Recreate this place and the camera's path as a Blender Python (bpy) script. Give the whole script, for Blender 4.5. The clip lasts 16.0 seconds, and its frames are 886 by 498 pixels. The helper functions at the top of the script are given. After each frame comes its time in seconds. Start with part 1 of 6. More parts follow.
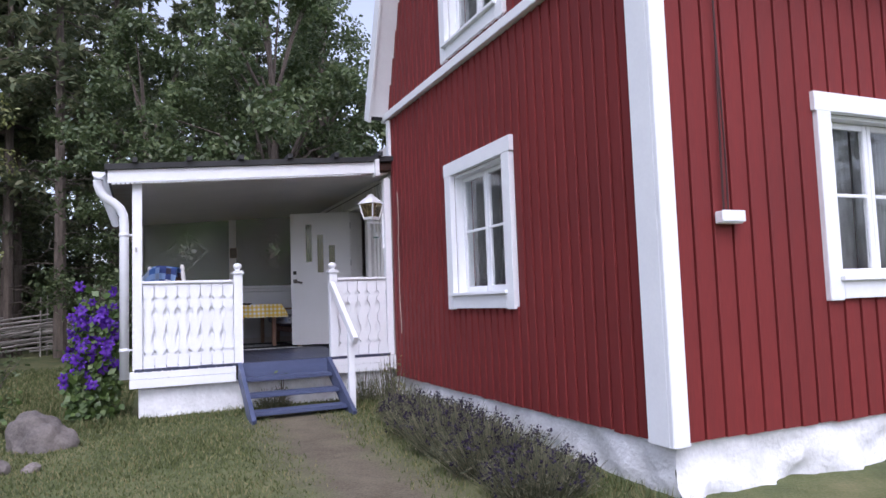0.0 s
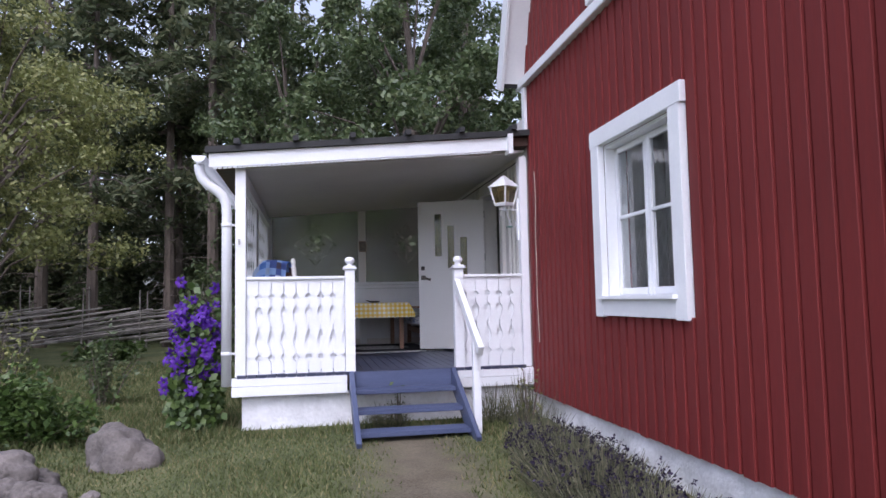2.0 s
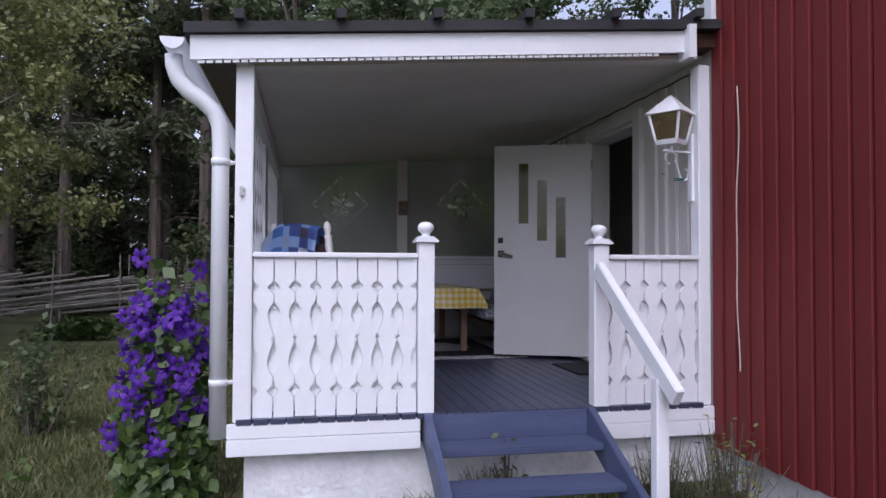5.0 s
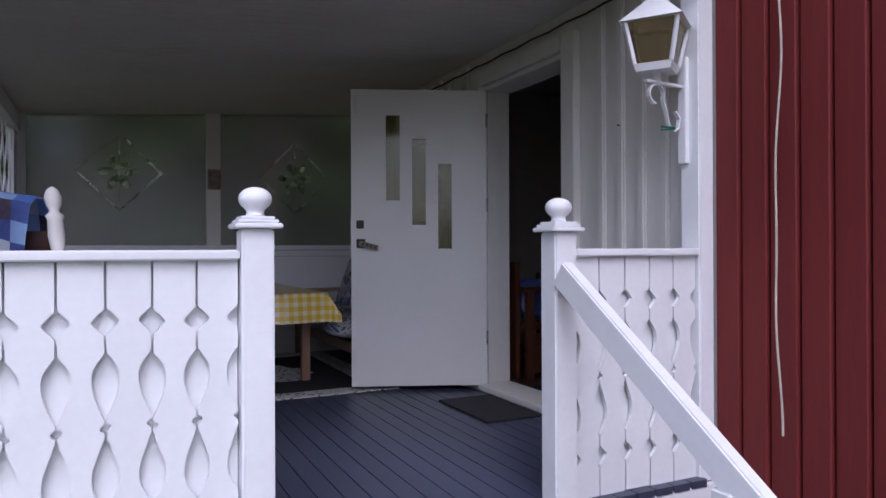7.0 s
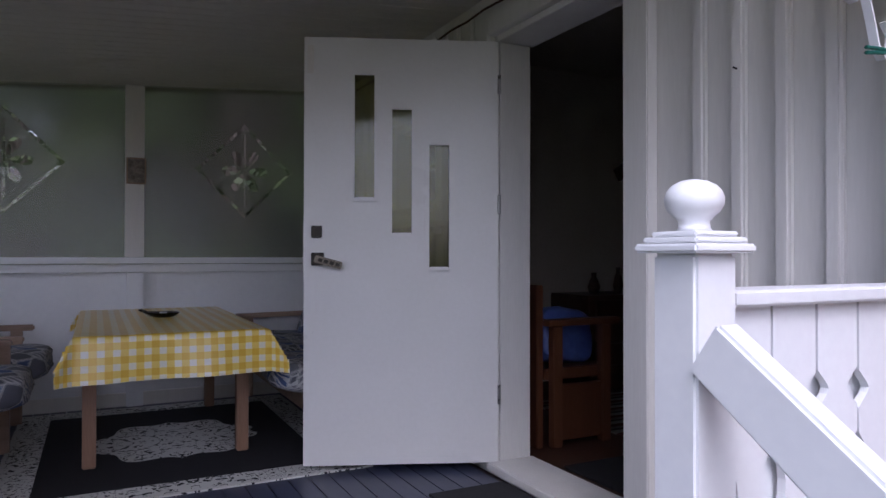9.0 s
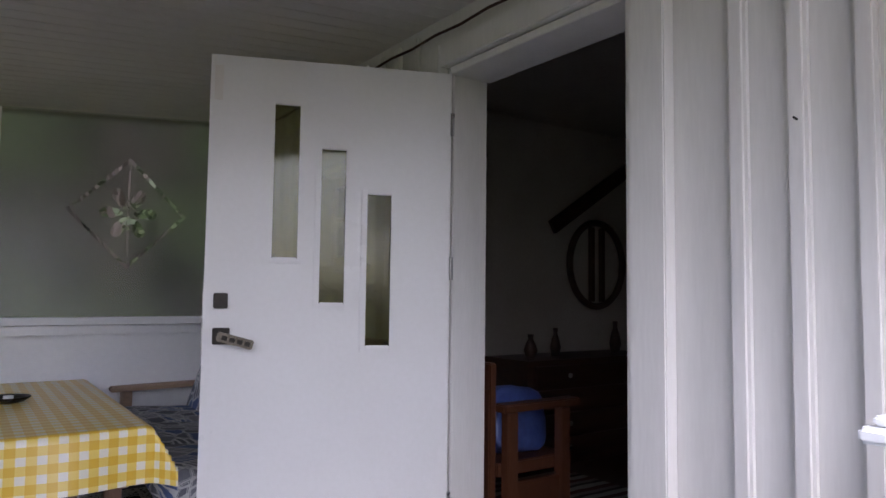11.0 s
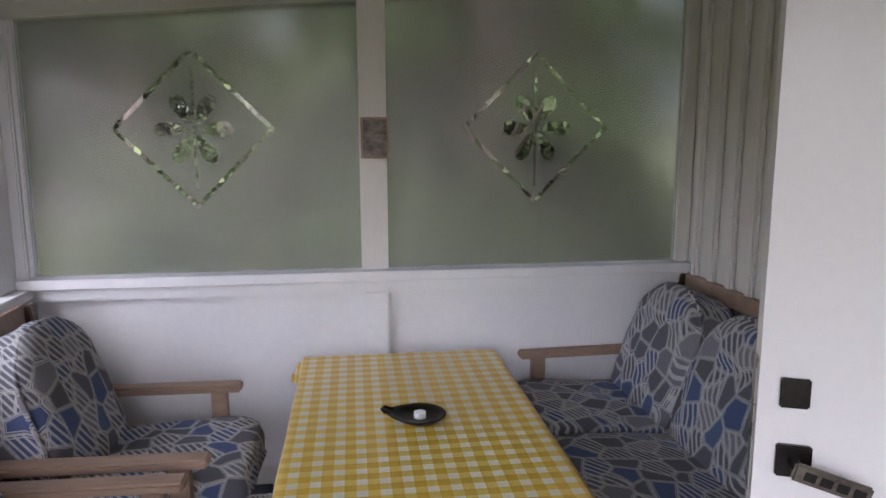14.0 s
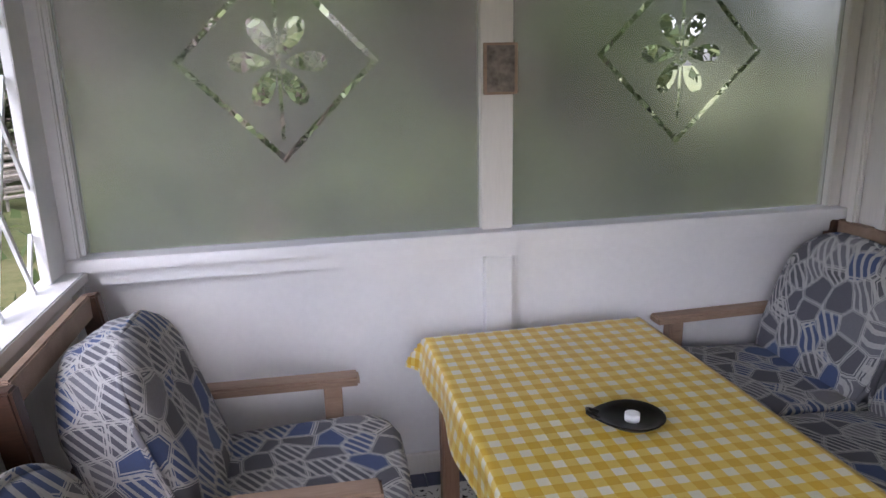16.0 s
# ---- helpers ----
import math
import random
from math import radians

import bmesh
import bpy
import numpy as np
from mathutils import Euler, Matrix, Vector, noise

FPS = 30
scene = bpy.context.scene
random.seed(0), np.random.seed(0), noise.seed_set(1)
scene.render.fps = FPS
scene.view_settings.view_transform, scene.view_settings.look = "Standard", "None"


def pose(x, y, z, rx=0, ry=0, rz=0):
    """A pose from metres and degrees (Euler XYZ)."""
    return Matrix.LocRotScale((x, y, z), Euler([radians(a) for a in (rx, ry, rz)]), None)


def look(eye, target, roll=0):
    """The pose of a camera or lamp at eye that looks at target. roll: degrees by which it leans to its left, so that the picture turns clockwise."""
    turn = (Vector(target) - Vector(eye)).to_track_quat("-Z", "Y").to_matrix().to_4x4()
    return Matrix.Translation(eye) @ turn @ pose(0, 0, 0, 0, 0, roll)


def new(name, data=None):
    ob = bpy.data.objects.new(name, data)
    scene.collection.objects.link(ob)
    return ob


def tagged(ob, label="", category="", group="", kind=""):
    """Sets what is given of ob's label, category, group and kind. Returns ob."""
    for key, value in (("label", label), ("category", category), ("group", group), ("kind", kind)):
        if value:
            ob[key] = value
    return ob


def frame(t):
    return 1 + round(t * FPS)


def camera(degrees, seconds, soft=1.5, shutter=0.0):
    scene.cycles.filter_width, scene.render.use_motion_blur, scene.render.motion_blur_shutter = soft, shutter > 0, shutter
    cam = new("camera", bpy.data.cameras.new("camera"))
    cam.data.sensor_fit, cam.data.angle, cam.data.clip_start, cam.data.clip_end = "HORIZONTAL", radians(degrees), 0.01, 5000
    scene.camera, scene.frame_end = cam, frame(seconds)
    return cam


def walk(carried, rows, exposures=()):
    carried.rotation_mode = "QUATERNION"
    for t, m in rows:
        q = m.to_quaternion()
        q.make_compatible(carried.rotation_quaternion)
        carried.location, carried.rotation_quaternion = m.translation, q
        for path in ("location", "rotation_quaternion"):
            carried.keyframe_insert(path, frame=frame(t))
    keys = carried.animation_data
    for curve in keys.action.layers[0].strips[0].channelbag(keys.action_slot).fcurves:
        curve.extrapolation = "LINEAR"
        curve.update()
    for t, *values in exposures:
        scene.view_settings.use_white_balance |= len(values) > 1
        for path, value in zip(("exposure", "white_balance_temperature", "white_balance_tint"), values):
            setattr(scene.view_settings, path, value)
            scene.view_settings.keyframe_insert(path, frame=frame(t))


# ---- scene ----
cam = camera(65.7, 16.0)
METRES, EYE, TILT, LEAN, TURN = 11.0, 1.571, 0.0, 0.0, -23.6
ROWS = [
    (0.0, 0.0, 0.0, 0.0, 0.15, 4.27, 2.01),
    (0.5, 0.0154, 0.0255, -0.0015, 4.03, 2.15, 2.2),
    (1.0, 0.0228, 0.0537, -0.0034, 6.59, 1.18, 1.06),
    (1.5, 0.0215, 0.0882, 0.0002, 9.88, 1.4, 0.95),
    (2.0, 0.0064, 0.126, 0.0059, 12.85, 4.2, 1.14),
    (2.5, -0.018, 0.1601, 0.0116, 16.01, 4.29, 0.79),
    (3.0, -0.045, 0.1976, 0.0153, 14.67, 3.85, 0.12),
    (5.5, -0.1441, 0.3958, 0.0239, 10.74, 0.49, -0.26),
    (6.0, -0.1613, 0.4383, 0.0265, 3.8, -0.41, 0.39),
    (6.5, -0.1685, 0.4862, 0.0293, 1.47, -0.17, 0.45),
    (7.0, -0.1729, 0.5301, 0.0289, -2.33, 0.09, 0.23),
    (7.5, -0.1694, 0.571, 0.0287, -5.13, -0.24, 1.24),
    (8.0, -0.1647, 0.6073, 0.0315, -4.08, -0.1, 1.05),
    (10.5, -0.1807, 0.7, 0.0393, -5.93, 2.43, -2.82),
    (11.0, -0.1804, 0.7136, 0.0476, -11.66, 3.78, -0.68),
    (11.5, -0.1767, 0.738, 0.055, -11.99, 3.97, 0.01),
    (12.0, -0.1756, 0.7599, 0.07, -5.06, -0.32, 0.41),
    (12.5, -0.1855, 0.7812, 0.0772, 4.38, -3.68, 0.95),
    (13.0, -0.1989, 0.7979, 0.0853, 11.57, -6.28, 0.04),
    (13.5, -0.2132, 0.8177, 0.0865, 16.08, -8.12, 0.74),
    (14.0, -0.2317, 0.8316, 0.0857, 16.1, -9.13, 0.14),
    (14.5, -0.254, 0.8397, 0.0866, 8.34, -10.28, -0.81),
    (15.0, -0.2735, 0.8493, 0.0848, 8.6, -11.64, -0.34),
    (15.5, -0.2905, 0.857, 0.0856, 10.44, -13.01, 0.15),
    (16.0, -0.3043, 0.8606, 0.0863, 11.83, -14.68, 1.18),
]
EXPOSURES = [(0.0, 0.0, 5650, 22), (3.0, 0.05, 5650, 22), (5.5, -0.46, 5600, 24), (8.0, -0.28, 5550, 25), (10.5, 0.66, 5750, 23), (12.0, 1.16, 6000, 23), (13.5, 1.50, 6050, 23), (16.0, 1.76, 6050, 22)]
walk(cam, [(t, pose(0, 0, EYE, TILT, LEAN, TURN) @ pose(METRES * x, METRES * y, METRES * z, 90 + pitch, roll, yaw)) for t, x, y, z, yaw, pitch, roll in ROWS],
     EXPOSURES)

# ---- world, sun ----
world = bpy.data.worlds.new("overcast_sky")
scene.world = world
world.use_nodes = True
wn = world.node_tree
sky = wn.nodes.new("ShaderNodeTexSky")
sky.sky_type = "NISHITA"
sky.sun_disc = False
sky.sun_elevation, sky.sun_rotation = radians(52), radians(197)
sky.dust_density, sky.air_density = 4.0, 1.0
pale = wn.nodes.new("ShaderNodeHueSaturation")
pale.inputs["Saturation"].default_value = 0.4
pale.inputs["Value"].default_value = 1.9
wn.links.new(sky.outputs[0], pale.inputs["Color"])
wn.links.new(pale.outputs[0], wn.nodes["Background"].inputs[0])
wn.nodes["Background"].inputs[1].default_value = 0.15
sun_data = bpy.data.lights.new("sun", "SUN")
sun_data.energy, sun_data.angle, sun_data.color = 0.4, radians(40), (1.0, 0.97, 0.93)
sun = new("sun", sun_data)
sun.matrix_world = look((-4.0, -13, 23), (0, 0, 0))


# ---- materials ----
def ramp(nt, fac, stops):
    r = nt.nodes.new("ShaderNodeValToRGB")
    while len(r.color_ramp.elements) < len(stops):
        r.color_ramp.elements.new(0.5)
    for e, (p, c) in zip(r.color_ramp.elements, stops):
        e.position, e.color = p, (*c, 1)
    nt.links.new(fac, r.inputs[0])
    return r.outputs[0]


def noise_tex(nt, scale, detail=4.0, stretch=None, coord="Object"):
    tc = nt.nodes.new("ShaderNodeTexCoord")
    src = tc.outputs[coord]
    if stretch:
        mp = nt.nodes.new("ShaderNodeMapping")
        mp.inputs["Scale"].default_value = stretch
        nt.links.new(src, mp.inputs[0])
        src = mp.outputs[0]
    n = nt.nodes.new("ShaderNodeTexNoise")
    n.inputs["Scale"].default_value, n.inputs["Detail"].default_value = scale, detail
    nt.links.new(src, n.inputs[0])
    return n.outputs[0]


def mixc(nt, fac, a, b, kind="MIX"):
    m = nt.nodes.new("ShaderNodeMix")
    m.data_type, m.blend_type = "RGBA", kind
    for sock, v in ((m.inputs[0], fac), (m.inputs[6], a), (m.inputs[7], b)):
        if isinstance(v, (int, float)):
            sock.default_value = v
        elif isinstance(v, tuple):
            sock.default_value = (*v, 1)
        else:
            nt.links.new(v, sock)
    return m.outputs[2]


def calc(nt, op, *vals):
    m = nt.nodes.new("ShaderNodeMath")
    m.operation = op
    for s, v in zip(m.inputs, vals):
        if isinstance(v, (int, float)):
            s.default_value = v
        else:
            nt.links.new(v, s)
    return m.outputs[0]


def material(name, dark, light, rough=0.6, scale=6.0, fine=60.0, bump=0.2, stretch=None, vary=0.0, metal=0.0, depth=0.003):
    """Two-scale variation between two colours, with relief, and an optional piece-by-piece shift."""
    m = bpy.data.materials.new(name)
    m.use_nodes = True
    nt = m.node_tree
    b = nt.nodes["Principled BSDF"]
    big, small = noise_tex(nt, scale, 5, stretch), noise_tex(nt, fine, 3, stretch)
    f = calc(nt, "ADD", calc(nt, "MULTIPLY", big, 0.65), calc(nt, "MULTIPLY", small, 0.35))
    c = ramp(nt, f, ((0.3, dark), (0.7, light)))
    if vary:
        info = nt.nodes.new("ShaderNodeObjectInfo")
        v = calc(nt, "MULTIPLY_ADD", info.outputs["Random"], 2 * vary, 1 - vary)
        hsv = nt.nodes.new("ShaderNodeHueSaturation")
        nt.links.new(c, hsv.inputs["Color"])
        nt.links.new(v, hsv.inputs["Value"])
        c = hsv.outputs[0]
    nt.links.new(c, b.inputs["Base Color"])
    nt.links.new(calc(nt, "MULTIPLY_ADD", big, 0.3, rough - 0.15), b.inputs["Roughness"])
    b.inputs["Metallic"].default_value = metal
    if bump:
        bp = nt.nodes.new("ShaderNodeBump")
        bp.inputs["Strength"].default_value, bp.inputs["Distance"].default_value = bump, depth
        nt.links.new(f, bp.inputs["Height"])
        nt.links.new(bp.outputs[0], b.inputs["Normal"])
    return m


GRAIN_Z = (3.0, 3.0, 0.35)
RED = material("falu_red_paint", (0.125, 0.010, 0.009), (0.19, 0.018, 0.015), 0.75, 3, 30, 0.4, GRAIN_Z, 0.07)
WHITE = material("white_paint", (0.76, 0.77, 0.79), (0.84, 0.85, 0.86), 0.5, 3, 40, 0.15, None, 0.02)
CREAM = material("aged_white_paint", (0.68, 0.66, 0.62), (0.79, 0.77, 0.73), 0.5, 2.5, 35, 0.2, GRAIN_Z, 0.03)
CEIL = material("ceiling_white_paint", (0.66, 0.63, 0.58), (0.76, 0.73, 0.68), 0.5, 2, 30, 0.15)
DOORW = material("door_white_enamel", (0.72, 0.71, 0.68), (0.78, 0.77, 0.75), 0.32, 2, 50, 0.06)
PLINTH = material("whitewashed_stone", (0.6, 0.6, 0.6), (0.84, 0.84, 0.85), 0.85, 5, 28, 1.0, None, 0, 0, 0.03)
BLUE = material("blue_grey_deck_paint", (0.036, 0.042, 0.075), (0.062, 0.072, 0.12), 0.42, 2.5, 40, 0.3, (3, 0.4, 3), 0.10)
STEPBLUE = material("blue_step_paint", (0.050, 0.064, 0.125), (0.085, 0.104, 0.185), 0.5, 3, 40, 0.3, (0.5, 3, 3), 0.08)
TAR = material("tarred_roofing_felt", (0.012, 0.012, 0.013), (0.04, 0.04, 0.04), 0.8, 5, 70, 0.6)
DARKWOOD = material("dark_stained_wood", (0.035, 0.018, 0.012), (0.10, 0.05, 0.03), 0.45, 4, 50, 0.3, (0.6, 4, 4), 0.1)
OAK = material("weathered_pine_wood", (0.24, 0.16, 0.11), (0.42, 0.30, 0.22), 0.6, 4, 45, 0.4, (0.5, 4, 4), 0.1)
TABLEWOOD = material("table_leg_wood", (0.22, 0.12, 0.07), (0.36, 0.22, 0.14), 0.5, 4, 50, 0.3, GRAIN_Z, 0.08)
IRON = material("dark_bronze_iron", (0.012, 0.011, 0.010), (0.035, 0.03, 0.025), 0.35, 10, 90, 0.3, None, 0, 0.7)
BRONZE = material("worn_bronze", (0.05, 0.042, 0.034), (0.20, 0.175, 0.14), 0.35, 14, 90, 0.4, None, 0, 0.8)
STEEL = material("worn_steel", (0.35, 0.34, 0.32), (0.55, 0.54, 0.52), 0.3, 12, 90, 0.2, None, 0, 1.0)
ZINC = material("white_gutter_metal", (0.72, 0.73, 0.75), (0.80, 0.81, 0.83), 0.4, 4, 50, 0.05)
ROCK = material("grey_granite", (0.06, 0.052, 0.048), (0.235, 0.205, 0.185), 0.9, 4, 40, 1.0, None, 0.15, 0, 0.03)
BARK = material("tree_bark", (0.06, 0.047, 0.037), (0.18, 0.145, 0.12), 0.95, 5, 30, 1.0, (2, 2, 0.4), 0.2, 0, 0.04)
FENCEW = material("grey_weathered_rails", (0.14, 0.125, 0.11), (0.32, 0.30, 0.27), 0.9, 4, 30, 0.6, None, 0.2)
ROOMDARK = material("cream_room_wallpaper", (0.50, 0.46, 0.40), (0.62, 0.58, 0.52), 0.7, 2, 40, 0.2)
ROOMFLOOR = material("dark_red_room_floor", (0.05, 0.02, 0.012), (0.11, 0.05, 0.03), 0.5, 3, 40, 0.3)
CURTAIN = material("lace_curtain", (0.5, 0.5, 0.5), (0.75, 0.75, 0.74), 0.9, 8, 60, 0.5)
ROPE = material("pale_cord", (0.45, 0.40, 0.32), (0.6, 0.55, 0.45), 0.9, 20, 90, 0.3)
BLACKCORD = material("dark_cable", (0.03, 0.012, 0.01), (0.06, 0.02, 0.018), 0.7, 20, 90, 0.1)


def leaf_material(name, a, b, c, shine=0.45):
    m = bpy.data.materials.new(name)
    m.use_nodes = True
    nt = m.node_tree
    bs = nt.nodes["Principled BSDF"]
    g = nt.nodes.new("ShaderNodeNewGeometry")
    col = ramp(nt, g.outputs["Random Per Island"], ((0.0, a), (0.55, b), (1.0, c)))
    nt.links.new(col, bs.inputs["Base Color"])
    bs.inputs["Roughness"].default_value = shine
    tr = nt.nodes.new("ShaderNodeBsdfTranslucent")
    nt.links.new(col, tr.inputs[0])
    mx = nt.nodes.new("ShaderNodeMixShader")
    mx.inputs[0].default_value = 0.35
    nt.links.new(bs.outputs[0], mx.inputs[1])
    nt.links.new(tr.outputs[0], mx.inputs[2])
    nt.links.new(mx.outputs[0], nt.nodes["Material Output"].inputs[0])
    return m


LEAF = leaf_material("deciduous_leaves", (0.05, 0.077, 0.028), (0.092, 0.13, 0.05), (0.175, 0.21, 0.094))
LEAFDARK = leaf_material("shaded_spruce_needles", (0.06, 0.08, 0.04), (0.115, 0.14, 0.068), (0.20, 0.21, 0.11), 0.7)
LEAFOLIVE = leaf_material("apple_leaves", (0.11, 0.125, 0.038), (0.21, 0.23, 0.075), (0.36, 0.35, 0.14))
LEAFBRIGHT = leaf_material("garden_leaves", (0.035, 0.065, 0.014), (0.075, 0.125, 0.028), (0.14, 0.20, 0.055))
BLADE = leaf_material("grass_blades", (0.06, 0.08, 0.024), (0.125, 0.15, 0.05), (0.28, 0.25, 0.12), 0.7)
DRY = leaf_material("lavender_stems", (0.06, 0.066, 0.038), (0.14, 0.145, 0.08), (0.27, 0.25, 0.16), 0.8)
BUD = leaf_material("dark_lavender_heads", (0.012, 0.008, 0.02), (0.03, 0.02, 0.045), (0.06, 0.045, 0.085), 0.8)
PETAL = leaf_material("purple_clematis_petals", (0.05, 0.012, 0.20), (0.10, 0.022, 0.33), (0.17, 0.05, 0.45), 0.6)


def glass(name, rough=0.0, tint=(0.9, 0.93, 0.92)):
    m = bpy.data.materials.new(name)
    m.use_nodes = True
    b = m.node_tree.nodes["Principled BSDF"]
    b.inputs["Transmission Weight"].default_value = 1.0
    b.inputs["Roughness"].default_value = rough
    b.inputs["IOR"].default_value = 1.45
    b.inputs["Base Color"].default_value = (*tint, 1)
    return m


GLASS = glass("window_glass")
AMBER = glass("amber_lamp_glass", 0.25, (0.55, 0.42, 0.2))
# the olive base colour of the door panes paints in the lawn's reflection
DOORGLASS = glass("patterned_glass_lawn_tint", 0.07, (0.39, 0.39, 0.16))


# ---- mesh helpers ----
def thing(name, label="", category="", group="", kind="", at=(0, 0, 0)):
    e = new(name)
    e.empty_display_size = 0.1
    e.location = at
    return tagged(e, label, category, group, kind)


def part(name, bm, mat, parent=None, label="", smooth=False):
    me = bpy.data.meshes.new(name)
    bmesh.ops.recalc_face_normals(bm, faces=bm.faces)
    bm.to_mesh(me)
    bm.free()
    me.materials.append(mat)
    if smooth:
        me.polygons.foreach_set("use_smooth", [True] * len(me.polygons))
    ob = new(name, me)
    if parent:
        ob.parent = parent
        # parts are modelled in world metres, so undo the places of the holders
        off = Vector()
        p = parent
        while p:
            off += p.location
            p = p.parent
        me.transform(Matrix.Translation(-off))
    if label:
        ob["label"] = label
    return ob


def setting(name, bm, mat, label, category="", smooth=False):
    return tagged(part(name, bm, mat, None, "", smooth), label, category or name.split("_")[0], "", "structure")


def box(bm, x0, x1, y0, y1, z0, z1, bevel=0.0):
    v = [bm.verts.new((x, y, z)) for x in (x0, x1) for y in (y0, y1) for z in (z0, z1)]
    fs = [bm.faces.new([v[i] for i in q]) for q in ((0, 1, 3, 2), (4, 6, 7, 5), (0, 4, 5, 1), (2, 3, 7, 6), (0, 2, 6, 4), (1, 5, 7, 3))]
    if bevel:
        es = {e for f in fs for e in f.edges}
        bmesh.ops.bevel(bm, geom=list(es), offset=bevel, segments=2, affect="EDGES", clamp_overlap=True)
    return bm


def B(*a, bevel=0.0):
    return box(bmesh.new(), *a, bevel=bevel)


def beam(bm, p, q, w, h, bevel=0.0, up=(0, 0, 1)):
    """A squared timber from p to q, w across and h along 'up'."""
    p, q = Vector(p), Vector(q)
    d = (q - p).normalized()
    s = d.cross(Vector(up))
    s = s.normalized() if s.length > 1e-4 else Vector((1, 0, 0))
    u = s.cross(d)
    v = [bm.verts.new(e + s * (a * w / 2) + u * (b * h / 2)) for e in (p, q) for a in (-1, 1) for b in (-1, 1)]
    fs = [bm.faces.new([v[i] for i in f]) for f in ((0, 1, 3, 2), (4, 6, 7, 5), (0, 4, 5, 1), (2, 3, 7, 6), (0, 2, 6, 4), (1, 5, 7, 3))]
    if bevel:
        bmesh.ops.bevel(bm, geom=list({e for f in fs for e in f.edges}), offset=bevel, segments=2, affect="EDGES", clamp_overlap=True)
    return bm


def tube(bm, pts, radii, n=8, cap=True):
    """A round tube through the points."""
    pts = [Vector(p) for p in pts]
    if isinstance(radii, (int, float)):
        radii = [radii] * len(pts)
    rings = []
    ref = Vector((0.31, 0.17, 0.94))
    for i, p in enumerate(pts):
        d = (pts[min(i + 1, len(pts) - 1)] - pts[max(i - 1, 0)]).normalized()
        s = d.cross(ref)
        s = s.normalized() if s.length > 0.05 else d.cross(Vector((1, 0, 0))).normalized()
        u = s.cross(d)
        rings.append([bm.verts.new(p + (s * math.cos(2 * math.pi * k / n) + u * math.sin(2 * math.pi * k / n)) * radii[i]) for k in range(n)])
    for a, b in zip(rings, rings[1:]):
        for k in range(n):
            bm.faces.new((a[k], a[(k + 1) % n], b[(k + 1) % n], b[k]))
    if cap:
        bm.faces.new(rings[0][::-1])
        bm.faces.new(rings[-1])
    return bm


def lathe(bm, cx, cy, prof, n=20, sx=1.0, sy=1.0):
    """A turned shape: rows of (z, radius) about a vertical axis."""
    rings = [[bm.verts.new((cx + r * sx * math.cos(2 * math.pi * k / n), cy + r * sy * math.sin(2 * math.pi * k / n), z)) for k in range(n)] for z, r in prof]
    for a, b in zip(rings, rings[1:]):
        for k in range(n):
            bm.faces.new((a[k], a[(k + 1) % n], b[(k + 1) % n], b[k]))
    bm.faces.new(rings[0][::-1])
    bm.faces.new(rings[-1])
    return bm


def ground_z(x, y):
    """The lawn: lower where the walk begins, level beyond the porch."""
    t = min(max((y + 2) / 8.0, 0.0), 1.0)
    return 0.12 + 0.28 * t * t * (3 - 2 * t) + 0.025 * noise.noise((x * 0.35, y * 0.35, 0.3))


# ---- ground ----
def ground_sheet():
    def axis(lo, hi, fine_lo, fine_hi, step):
        a = list(np.arange(fine_lo, fine_hi + step / 2, step))
        d, left, right = step, [], []
        p = fine_lo
        while p > lo:
            d *= 1.35
            p -= d
            left.append(max(p, lo))
        p, d = fine_hi, step
        while p < hi:
            d *= 1.35
            p += d
            right.append(min(p, hi))
        return left[::-1] + a + right
    xs, ys = axis(-900, 900, -9, 7, 0.2), axis(-900, 900, -4, 24, 0.2)
    verts = [(x, y, ground_z(x, y)) for y in ys for x in xs]
    n = len(xs)
    faces = [(j * n + i, j * n + i + 1, (j + 1) * n + i + 1, (j + 1) * n + i) for j in range(len(ys) - 1) for i in range(n - 1)]
    me = bpy.data.meshes.new("ground")
    me.from_pydata(verts, [], faces)
    me.polygons.foreach_set("use_smooth", [True] * len(me.polygons))
    return me


